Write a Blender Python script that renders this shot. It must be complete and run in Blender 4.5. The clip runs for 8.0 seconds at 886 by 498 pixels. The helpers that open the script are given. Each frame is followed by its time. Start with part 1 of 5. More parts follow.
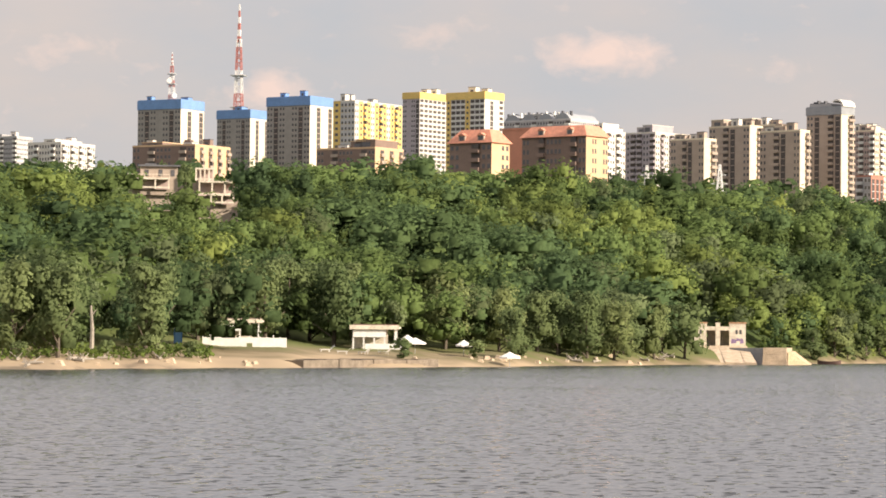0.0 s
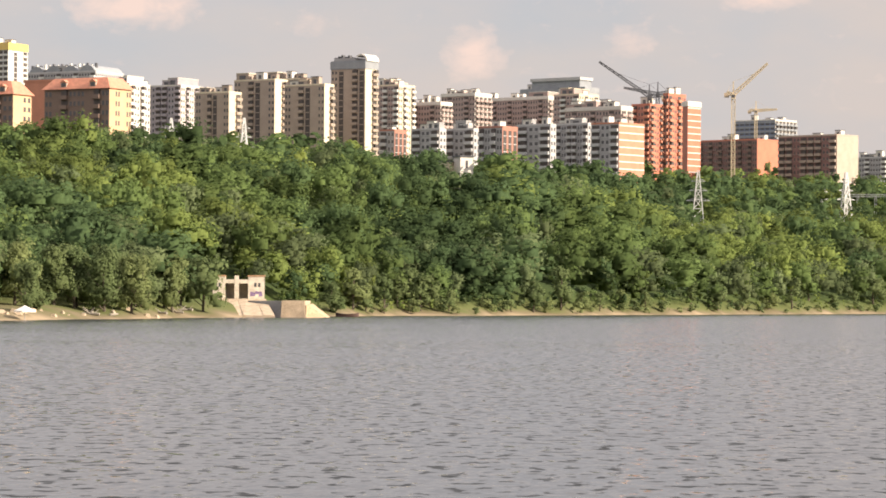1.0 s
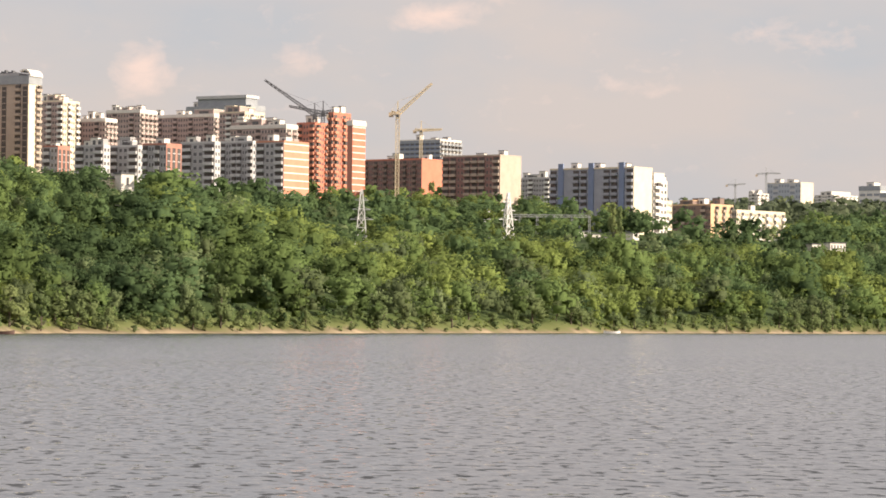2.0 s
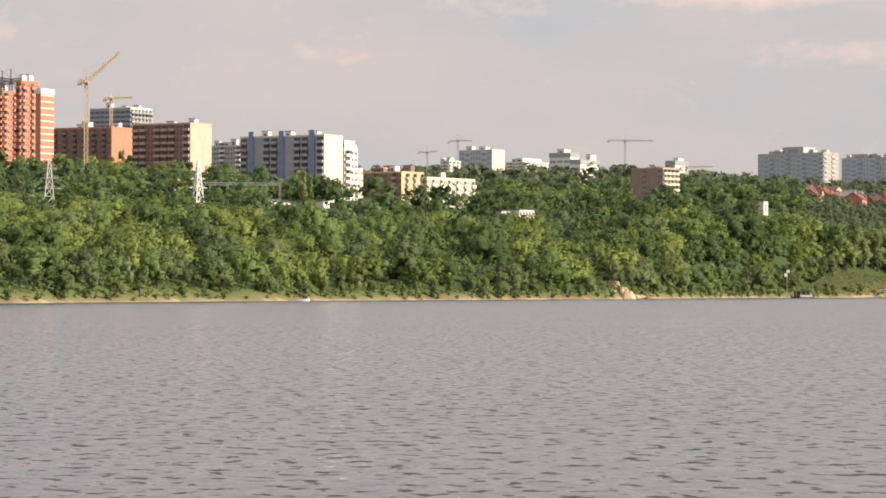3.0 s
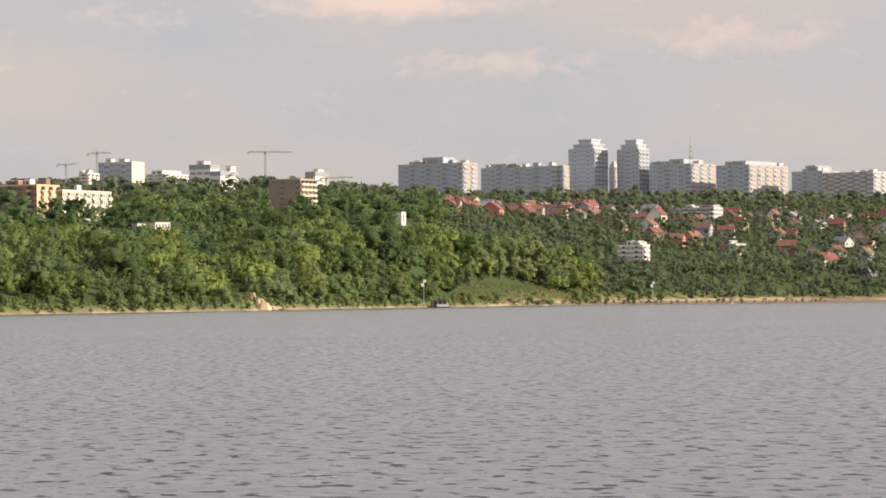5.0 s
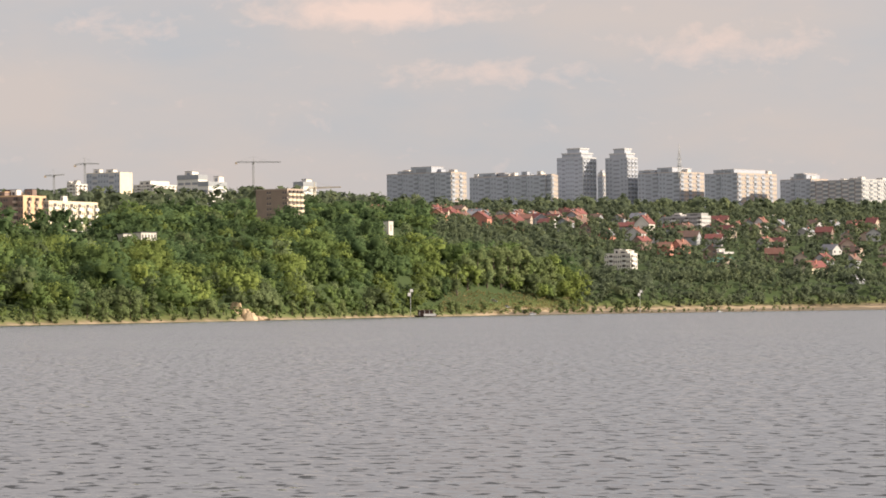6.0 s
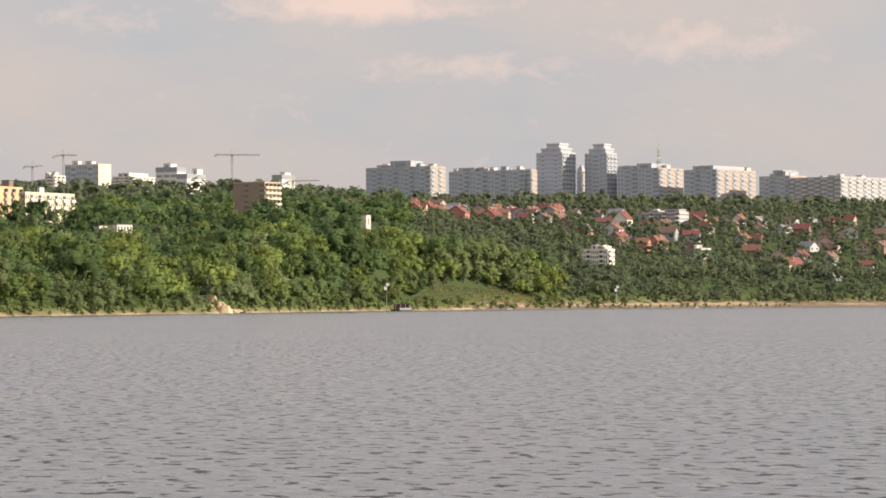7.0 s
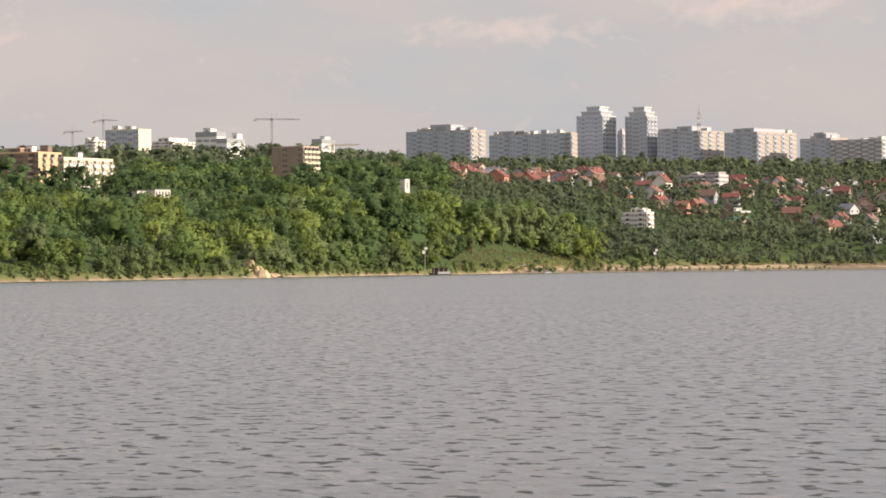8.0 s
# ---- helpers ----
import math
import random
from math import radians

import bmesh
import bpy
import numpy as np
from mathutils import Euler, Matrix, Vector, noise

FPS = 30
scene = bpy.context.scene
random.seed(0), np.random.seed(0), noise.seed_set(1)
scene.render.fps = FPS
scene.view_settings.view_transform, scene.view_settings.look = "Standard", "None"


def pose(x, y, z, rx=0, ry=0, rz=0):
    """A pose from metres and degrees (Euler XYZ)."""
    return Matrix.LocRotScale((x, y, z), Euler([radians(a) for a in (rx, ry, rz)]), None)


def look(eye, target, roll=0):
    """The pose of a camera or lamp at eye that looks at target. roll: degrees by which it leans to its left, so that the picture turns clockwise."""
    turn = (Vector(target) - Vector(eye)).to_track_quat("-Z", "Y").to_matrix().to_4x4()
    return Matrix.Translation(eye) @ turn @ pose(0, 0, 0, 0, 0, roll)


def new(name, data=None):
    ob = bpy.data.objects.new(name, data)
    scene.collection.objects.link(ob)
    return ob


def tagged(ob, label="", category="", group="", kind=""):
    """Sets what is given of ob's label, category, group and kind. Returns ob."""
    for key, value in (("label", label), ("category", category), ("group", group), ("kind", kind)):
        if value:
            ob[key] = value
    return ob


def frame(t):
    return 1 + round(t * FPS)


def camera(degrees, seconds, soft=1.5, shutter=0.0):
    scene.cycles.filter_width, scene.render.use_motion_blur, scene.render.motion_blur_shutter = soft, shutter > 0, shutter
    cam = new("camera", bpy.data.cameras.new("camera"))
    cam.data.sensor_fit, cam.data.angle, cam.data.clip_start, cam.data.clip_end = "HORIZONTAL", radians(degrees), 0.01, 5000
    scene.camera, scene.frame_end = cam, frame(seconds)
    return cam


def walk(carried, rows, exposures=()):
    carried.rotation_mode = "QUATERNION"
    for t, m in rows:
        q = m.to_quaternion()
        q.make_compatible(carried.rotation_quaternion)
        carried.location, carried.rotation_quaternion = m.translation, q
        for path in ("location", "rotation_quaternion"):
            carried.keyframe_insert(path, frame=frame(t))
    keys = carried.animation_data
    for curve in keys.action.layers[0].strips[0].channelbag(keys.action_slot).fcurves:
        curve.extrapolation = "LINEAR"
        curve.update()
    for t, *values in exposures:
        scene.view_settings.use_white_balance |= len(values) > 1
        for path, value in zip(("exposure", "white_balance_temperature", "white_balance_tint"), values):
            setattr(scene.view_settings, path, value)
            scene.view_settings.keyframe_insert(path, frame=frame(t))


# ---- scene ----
cam = camera(2 * math.degrees(math.atan(784 / 5500)), 8.0, soft=1.75)
EYE_Z, SPEED = 3.4, 1.725
TURNS = ((0.0, -13.751, 1.72, 0.526), (0.5, -8.8, 1.202, 0.641), (1.0, -5.067, 0.924, 0.38), (1.5, -1.688, 1.469, 0.54),
         (1.7, -0.541, 1.457, 0.573), (2.8, 5.441, 0.746, 0.337), (3.0, 6.676, 0.757, 0.154), (3.5, 8.838, 0.828, 0.069),
         (4.0, 10.754, 0.528, 0.024), (4.5, 12.104, 0.416, -0.462), (5.0, 13.23, 0.948, -0.485), (5.2, 13.559, 1.161, -0.58),
         (6.3, 13.363, 1.096, -0.757), (6.5, 13.184, 1.111, -0.595), (7.0, 13.786, 1.01, -0.304), (7.5, 13.632, 0.753, -0.353),
         (8.0, 13.014, 0.347, -0.492))
# a boat that glides along the river while the camera pans to the right
walk(cam, [(t, pose(SPEED * t, 0, EYE_Z, 90 + tilt, 0, -turn) @ pose(0, 0, 0, 0, 0, roll)) for t, turn, tilt, roll in TURNS],
     exposures=((0.0, 0.80), (1.5, 0.84), (3.0, 0.79), (4.0, 0.74), (8.0, 0.72)))

# ---------------------------------------------------------------- light
SUN_AZ, SUN_EL = 104.0, 24.0
world = bpy.data.worlds.new("evening_sky")
scene.world = world
world.use_nodes = True
wn, wl = world.node_tree.nodes, world.node_tree.links
wn.clear()


def wnode(kind, **kw):
    n = wn.new(kind)
    for k, v in kw.items():
        n.inputs[k].default_value = v
    return n


sky = wn.new("ShaderNodeTexSky")
sky.sky_type, sky.sun_disc = "NISHITA", False
sky.sun_elevation, sky.sun_rotation = radians(SUN_EL), radians(SUN_AZ)
sky.air_density, sky.dust_density = 1.0, 2.5
scaled = wn.new("ShaderNodeVectorMath")
scaled.operation = "SCALE"
scaled.inputs["Scale"].default_value = 0.07
wl.new(sky.outputs[0], scaled.inputs[0])
way = wn.new("ShaderNodeTexCoord")
# a thin veil, denser low down
veil = wn.new("ShaderNodeMix")
veil.data_type = "RGBA"
veil.inputs["Factor"].default_value = 0.88
veil.inputs["B"].default_value = (0.392, 0.365, 0.352, 1)
wl.new(scaled.outputs[0], veil.inputs["A"])
# broad bluish and rosy drifts
stretch = wn.new("ShaderNodeMapping")
stretch.inputs["Scale"].default_value = (1, 1, 2.6)
wl.new(way.outputs["Generated"], stretch.inputs[0])
drift = wnode("ShaderNodeTexNoise", Scale=9.0, Detail=6.0, Roughness=0.55)
wl.new(stretch.outputs[0], drift.inputs["Vector"])
dramp = wn.new("ShaderNodeValToRGB")
dramp.color_ramp.elements[0].position, dramp.color_ramp.elements[0].color = 0.36, (0.88, 0.93, 1.0, 1)
dramp.color_ramp.elements[1].position, dramp.color_ramp.elements[1].color = 0.66, (1.06, 0.99, 0.965, 1)
wl.new(drift.outputs[0], dramp.inputs[0])
tint = wn.new("ShaderNodeMix")
tint.data_type, tint.blend_type = "RGBA", "MULTIPLY"
tint.inputs["Factor"].default_value = 1.0
wl.new(veil.outputs["Result"], tint.inputs["A"])
wl.new(dramp.outputs[0], tint.inputs["B"])
# small pink cumulus tops: bearing, height, half widths, strength


def wmath(op, a, b=None):
    n = wn.new("ShaderNodeMath")
    n.operation = op
    for slot, value in enumerate((a, b)):
        if isinstance(value, (int, float)):
            n.inputs[slot].default_value = value
        elif value is not None:
            wl.new(value, n.inputs[slot])
    return n.outputs[0]


split = wn.new("ShaderNodeSeparateXYZ")
wl.new(way.outputs["Generated"], split.inputs[0])
bearing = wmath("ARCTAN2", split.outputs["X"], split.outputs["Y"])
heap = 0.0
for az, high, wide, tall, strong in ((-17.0, 0.080, 0.9, 0.011, 1.0), (-10.9, 0.0925, 1.7, 0.010, 1.0), (-14.2, 0.098, 0.9, 0.006, 0.6), (-4.5, 0.080, 0.75, 0.013, 1.0), (-7.6, 0.088, 0.8, 0.007, 0.5),
                                     (0.9, 0.097, 1.2, 0.008, 1.0), (-1.6, 0.083, 0.7, 0.007, 0.5), (4.6, 0.075, 1.4, 0.008, 0.4), (7.5, 0.092, 1.6, 0.007, 0.5), (12.2, 0.096, 3.2, 0.009, 1.0),
                                     (14.2, 0.0755, 2.6, 0.007, 0.55), (18.5, 0.083, 2.6, 0.010, 0.5), (-21.0, 0.092, 1.5, 0.008, 0.5)):
    u = wmath("MULTIPLY", wmath("SUBTRACT", bearing, radians(az)), 1 / radians(wide))
    v = wmath("MULTIPLY", wmath("SUBTRACT", split.outputs["Z"], high), 1 / tall)
    near = wmath("SUBTRACT", 1.0, wmath("SQRT", wmath("ADD", wmath("MULTIPLY", u, u), wmath("MULTIPLY", v, v))))
    heap = wmath("MAXIMUM", wmath("MULTIPLY", wmath("MAXIMUM", near, 0.0), strong), heap)
puff = wnode("ShaderNodeTexNoise", Scale=85.0, Detail=6.0, Roughness=0.6, Distortion=0.3)
shift = wn.new("ShaderNodeMapping")
shift.inputs["Scale"].default_value = (1, 1, 1.7)
wl.new(way.outputs["Generated"], shift.inputs[0])
wl.new(shift.outputs[0], puff.inputs["Vector"])
whole = wmath("ADD", heap, wmath("MULTIPLY", wmath("SUBTRACT", puff.outputs[0], 0.5), 1.5))
pramp = wn.new("ShaderNodeValToRGB")
pramp.color_ramp.elements[0].position, pramp.color_ramp.elements[0].color = 0.16, (0, 0, 0, 1)
pramp.color_ramp.elements[1].position, pramp.color_ramp.elements[1].color = 0.9, (0.85, 0.85, 0.85, 1)
wl.new(whole, pramp.inputs[0])
pink = wn.new("ShaderNodeMix")
pink.data_type = "RGBA"
pink.inputs["B"].default_value = (0.57, 0.43, 0.37, 1)
wl.new(pramp.outputs[0], pink.inputs["Factor"])
wl.new(tint.outputs["Result"], pink.inputs["A"])
# the veil of thin cloud is brighter overhead than at the horizon
rise = wn.new("ShaderNodeMapRange")
for key, val in (("From Min", 0.105), ("From Max", 0.70), ("To Min", 1.0), ("To Max", 1.95)):
    rise.inputs[key].default_value = val
wl.new(split.outputs["Z"], rise.inputs["Value"])
back = wnode("ShaderNodeBackground")
wl.new(rise.outputs[0], back.inputs["Strength"])
wl.new(pink.outputs["Result"], back.inputs[0])
wl.new(back.outputs[0], wn.new("ShaderNodeOutputWorld").inputs[0])

sun = new("sun", bpy.data.lights.new("sun", "SUN"))
sun.data.energy, sun.data.angle, sun.data.color = 4.8, radians(0.6), (1.0, 0.87, 0.70)
sa, se = radians(SUN_AZ), radians(SUN_EL)
sun.matrix_world = look(Vector((math.sin(sa) * math.cos(se), math.cos(sa) * math.cos(se), math.sin(se))) * 800, (0, 0, 0))

# ---------------------------------------------------------------- materials


def material(name, colour, rough=0.8, vary=0.12, scale=0.35, bump=0.0, metallic=0.0, per_object=0.0, second=None, spec=0.3):
    """A procedural surface: two scales of tone variation, optional relief and difference from object to object."""
    m = bpy.data.materials.new(name)
    m.use_nodes = True
    n, l = m.node_tree.nodes, m.node_tree.links
    p = n["Principled BSDF"]
    p.inputs["Roughness"].default_value, p.inputs["Metallic"].default_value = rough, metallic
    p.inputs["Specular IOR Level"].default_value = spec
    co = n.new("ShaderNodeTexCoord")
    big, fine = n.new("ShaderNodeTexNoise"), n.new("ShaderNodeTexNoise")
    big.inputs["Scale"].default_value, big.inputs["Detail"].default_value = scale, 4
    fine.inputs["Scale"].default_value, fine.inputs["Detail"].default_value = scale * 9, 3
    l.new(co.outputs["Object"], big.inputs["Vector"]), l.new(co.outputs["Object"], fine.inputs["Vector"])
    add = n.new("ShaderNodeMath")
    add.operation = "ADD"
    l.new(big.outputs[0], add.inputs[0]), l.new(fine.outputs[0], add.inputs[1])
    ramp = n.new("ShaderNodeValToRGB")
    e = ramp.color_ramp.elements
    dark = [c * (1 - 1.6 * vary) for c in colour]
    light = [min(c * (1 + 1.2 * vary), 0.95) for c in (second or colour)]
    e[0].position, e[0].color = 0.36, (*dark, 1)
    e[1].position, e[1].color = 0.66, (*light, 1)
    half = n.new("ShaderNodeMath")
    half.operation = "MULTIPLY"
    half.inputs[1].default_value = 0.5
    l.new(add.outputs[0], half.inputs[0]), l.new(half.outputs[0], ramp.inputs[0])
    tone = ramp.outputs[0]
    if per_object:
        info, hsv = n.new("ShaderNodeObjectInfo"), n.new("ShaderNodeHueSaturation")
        rng = n.new("ShaderNodeMapRange")
        rng.inputs["To Min"].default_value, rng.inputs["To Max"].default_value = 1 - per_object, 1 + per_object
        l.new(info.outputs["Random"], rng.inputs["Value"]), l.new(rng.outputs[0], hsv.inputs["Value"])
        l.new(tone, hsv.inputs["Color"])
        tone = hsv.outputs[0]
    l.new(tone, p.inputs["Base Color"])
    if bump:
        b = n.new("ShaderNodeBump")
        b.inputs["Distance"].default_value = bump
        l.new(fine.outputs[0], b.inputs["Height"]), l.new(b.outputs[0], p.inputs["Normal"])
    return m


def foliage(name, dark, light, gold, patch, whole=False):
    """Leaves: tone drifts from tree to tree and differs from leaf clump to leaf clump; some light passes through."""
    m = bpy.data.materials.new(name)
    m.use_nodes = True
    n, l = m.node_tree.nodes, m.node_tree.links
    n.clear()
    geo = n.new("ShaderNodeNewGeometry")
    big = n.new("ShaderNodeTexNoise")
    big.inputs["Scale"].default_value, big.inputs["Detail"].default_value, big.inputs["Roughness"].default_value = patch * 0.42, 3, 0.7
    l.new(geo.outputs["Position"], big.inputs["Vector"])
    ramp = n.new("ShaderNodeValToRGB")
    e = ramp.color_ramp.elements
    e[0].position, e[0].color = 0.36, (*dark, 1)
    e[1].position, e[1].color = 0.54, (*light, 1)
    g = e.new(0.70)
    g.color = (*gold, 1)
    cell, flat, share = n.new("ShaderNodeTexVoronoi"), n.new("ShaderNodeSeparateColor"), n.new("ShaderNodeMix")
    cell.voronoi_dimensions = "2D"
    cell.inputs["Scale"].default_value = patch * 2.6
    l.new(geo.outputs["Position"], cell.inputs["Vector"]), l.new(cell.outputs["Color"], flat.inputs[0])
    narrow = n.new("ShaderNodeMapRange")
    narrow.inputs["To Min"].default_value, narrow.inputs["To Max"].default_value = 0.30, 0.72
    l.new(flat.outputs[0], narrow.inputs["Value"])
    share.inputs["Factor"].default_value = 0.25
    l.new(big.outputs[0], share.inputs["A"]), l.new(narrow.outputs[0], share.inputs["B"])
    value = share.outputs["Result"]
    if whole:
        info, mix = n.new("ShaderNodeObjectInfo"), n.new("ShaderNodeMath")
        mix.operation = "MULTIPLY_ADD"
        mix.inputs[1].default_value, mix.inputs[2].default_value = 0.32, 0.33
        l.new(info.outputs["Random"], mix.inputs[0])
        value = mix.outputs[0]
    l.new(value, ramp.inputs[0])
    hsv, rng = n.new("ShaderNodeHueSaturation"), n.new("ShaderNodeMapRange")
    rng.inputs["To Min"].default_value, rng.inputs["To Max"].default_value = 0.72, 1.25
    mottle = n.new("ShaderNodeTexNoise")
    mottle.inputs["Scale"].default_value, mottle.inputs["Detail"].default_value, mottle.inputs["Roughness"].default_value = 1.1, 4, 0.7
    rng.inputs["From Min"].default_value, rng.inputs["From Max"].default_value = 0.3, 0.7
    l.new(geo.outputs["Position"], mottle.inputs["Vector"])
    l.new(mottle.outputs[0], rng.inputs["Value"]), l.new(rng.outputs[0], hsv.inputs["Value"])
    l.new(ramp.outputs[0], hsv.inputs["Color"])
    d, t, s = n.new("ShaderNodeBsdfDiffuse"), n.new("ShaderNodeBsdfTranslucent"), n.new("ShaderNodeMixShader")
    l.new(hsv.outputs[0], d.inputs[0]), l.new(hsv.outputs[0], t.inputs[0])
    s.inputs[0].default_value = 0.5
    l.new(d.outputs[0], s.inputs[1]), l.new(t.outputs[0], s.inputs[2])
    l.new(s.outputs[0], n.new("ShaderNodeOutputMaterial").inputs[0])
    return m


# haze put into the leaf colour: paler, greyer and bluer
LEAF_FAR = foliage("hazed_woodland_leaves", (0.108, 0.132, 0.092), (0.142, 0.17, 0.10), (0.185, 0.21, 0.105), 0.04)
LEAF_SHORE = foliage("willow_leaves", (0.15, 0.195, 0.085), (0.205, 0.25, 0.11), (0.275, 0.31, 0.13), 0.1, whole=True)
# four kinds of broadleaf in the woods, each in a darker and a lighter tone: oak, maple, acacia, grey willow
LEAF_KINDS = [foliage(kind + tone, *[tuple(c * k for c in colour) for colour in colours], 0.06) for kind, colours in (
    ("oak_leaves", ((0.080, 0.122, 0.058), (0.102, 0.15, 0.064), (0.128, 0.178, 0.07))),
    ("maple_leaves", ((0.118, 0.168, 0.062), (0.144, 0.197, 0.069), (0.176, 0.23, 0.076))),
    ("acacia_leaves", ((0.165, 0.21, 0.068), (0.20, 0.248, 0.075), (0.255, 0.295, 0.085))),
    ("grey_willow_leaves", ((0.138, 0.178, 0.086), (0.165, 0.203, 0.098), (0.202, 0.24, 0.112)))) for tone, k in (("_dark", 0.84), ("_light", 1.2))]
GRASS = foliage("dry_grass", (0.20, 0.195, 0.085), (0.30, 0.26, 0.125), (0.42, 0.335, 0.20), 0.2)
LAWN = foliage("lawn_grass", (0.12, 0.17, 0.05), (0.17, 0.225, 0.06), (0.22, 0.27, 0.08), 0.12)
BARK = material("bark", (0.13, 0.105, 0.08), 0.95, 0.3, 1.5)
DEADWOOD = material("dead_wood", (0.34, 0.3, 0.25), 0.9, 0.25, 1.5)

# front colours such as shadegrey, tan and grey are darkened to carry shade
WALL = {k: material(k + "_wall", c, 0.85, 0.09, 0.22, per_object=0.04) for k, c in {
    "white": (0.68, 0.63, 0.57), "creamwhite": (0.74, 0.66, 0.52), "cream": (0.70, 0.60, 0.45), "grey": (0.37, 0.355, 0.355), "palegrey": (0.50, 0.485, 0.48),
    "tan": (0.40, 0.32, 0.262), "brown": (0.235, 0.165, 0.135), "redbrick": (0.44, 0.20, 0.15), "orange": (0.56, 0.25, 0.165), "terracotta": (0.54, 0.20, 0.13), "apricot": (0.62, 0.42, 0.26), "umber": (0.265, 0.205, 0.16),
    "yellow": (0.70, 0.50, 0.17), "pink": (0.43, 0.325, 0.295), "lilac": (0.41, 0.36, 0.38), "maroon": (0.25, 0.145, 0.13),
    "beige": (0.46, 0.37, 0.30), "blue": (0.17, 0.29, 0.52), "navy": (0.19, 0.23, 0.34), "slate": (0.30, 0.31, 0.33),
    # the two far wall colours have haze mixed in, paler and bluer
    "hazegrey": (0.40, 0.42, 0.47), "shadegrey": (0.315, 0.29, 0.26), "bluegrey": (0.32, 0.325, 0.365), "hazebrown": (0.33, 0.28, 0.27), "teal": (0.14, 0.36, 0.34)}.items()}
# the shade inside loggias, put into a dark colour
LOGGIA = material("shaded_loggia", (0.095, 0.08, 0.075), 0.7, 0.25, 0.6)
GLASS = material("dark_window_glass", (0.10, 0.095, 0.10), 0.15, 0.2, 0.6, spec=0.6)
# far panes paled: the haze is in the glass colour
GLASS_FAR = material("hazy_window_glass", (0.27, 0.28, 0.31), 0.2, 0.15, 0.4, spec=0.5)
PARAPET = material("balcony_parapet_white", (0.68, 0.66, 0.62), 0.8, 0.1, 0.5)
TAR = material("roof_felt", (0.13, 0.13, 0.14), 0.95, 0.2, 0.4)
ROOFS = {k: material(k + "_roof", c, 0.75, 0.16, 0.8, per_object=0.12) for k, c in {
    "red": (0.18, 0.062, 0.055), "rust": (0.19, 0.09, 0.068), "brown": (0.16, 0.10, 0.08), "grey": (0.22, 0.22, 0.24),
    "green": (0.12, 0.27, 0.2), "orange": (0.60, 0.26, 0.17)}.items()}
CONCRETE = material("weathered_concrete", (0.50, 0.39, 0.28), 0.9, 0.2, 0.8, bump=0.03)
PLASTER = material("peeling_pale_plaster", (0.66, 0.58, 0.47), 0.9, 0.22, 0.9, bump=0.02)
WHITEWASH = material("whitewashed_boards", (0.76, 0.74, 0.70), 0.8, 0.1, 1.2)
CANVAS = material("white_canvas", (0.78, 0.75, 0.70), 0.85, 0.06, 1.0)
BLUEPLASTIC = material("blue_plastic", (0.08, 0.24, 0.62), 0.5, 0.08, 1.0)
STEEL = material("galvanised_steel", (0.48, 0.48, 0.48), 0.55, 0.15, 1.0, metallic=0.3)
REDSTEEL = material("red_painted_steel", (0.44, 0.17, 0.15), 0.6, 0.12, 1.0)
WHITESTEEL = material("white_painted_steel", (0.74, 0.72, 0.70), 0.6, 0.1, 1.0)
YELLOWSTEEL = material("yellow_painted_steel", (0.66, 0.54, 0.38), 0.6, 0.12, 1.0)
DARKSTEEL = material("dark_painted_steel", (0.10, 0.10, 0.11), 0.6, 0.15, 1.0)
GRAFFITI = material("violet_spray_paint", (0.25, 0.17, 0.30), 0.7, 0.3, 2.0)
HULL = material("rusty_dark_hull", (0.09, 0.055, 0.045), 0.7, 0.3, 0.8)
CARPAINT = [material("car_paint_" + k, c, 0.3, 0.04, 1.0, spec=0.6) for k, c in (("white", (0.75, 0.75, 0.74)), ("silver", (0.45, 0.47, 0.5)), ("blue", (0.12, 0.22, 0.4)))]
RUBBER = material("tyre_rubber", (0.03, 0.03, 0.03), 0.9, 0.1, 2.0)

# ground: sand by the water, grass, dark leaf litter under the woods
gm = bpy.data.materials.new("bank_ground")
gm.use_nodes = True
gn, gl = gm.node_tree.nodes, gm.node_tree.links
gp = gn["Principled BSDF"]
gp.inputs["Roughness"].default_value, gp.inputs["Specular IOR Level"].default_value = 0.95, 0.1
ggeo, gsep = gn.new("ShaderNodeNewGeometry"), gn.new("ShaderNodeSeparateXYZ")
gl.new(ggeo.outputs["Position"], gsep.inputs[0])
gnoise = gn.new("ShaderNodeTexNoise")
gnoise.inputs["Scale"].default_value, gnoise.inputs["Detail"].default_value = 0.09, 7
gl.new(ggeo.outputs["Position"], gnoise.inputs["Vector"])
gmix = gn.new("ShaderNodeMath")
gmix.operation = "MULTIPLY_ADD"
gmix.inputs[1].default_value, gmix.inputs[2].default_value = 3.6, -1.5
gl.new(gnoise.outputs[0], gmix.inputs[0])
gadd = gn.new("ShaderNodeMath")
gl.new(gmix.outputs[0], gadd.inputs[0]), gl.new(gsep.outputs["Z"], gadd.inputs[1])
gramp = gn.new("ShaderNodeValToRGB")
ge = gramp.color_ramp.elements
ge[0].position, ge[0].color = 0.0, (0.16, 0.13, 0.095, 1)
ge[1].position, ge[1].color = 1.0, (0.045, 0.065, 0.025, 1)
for at, c in ((0.05, (0.31, 0.24, 0.165, 1)), (0.17, (0.35, 0.27, 0.18, 1)), (0.29, (0.19, 0.155, 0.095, 1)), (0.40, (0.13, 0.14, 0.055, 1)), (0.7, (0.07, 0.095, 0.03, 1))):
    ge.new(at).color = c
gdiv = gn.new("ShaderNodeMath")
gdiv.operation = "MULTIPLY"
gxr = gn.new("ShaderNodeMapRange")  # the open beach lies at the western end
for key, val in (("From Min", -112.0), ("From Max", -92.0), ("To Min", 0.1), ("To Max", 1.5)):
    gxr.inputs[key].default_value = val
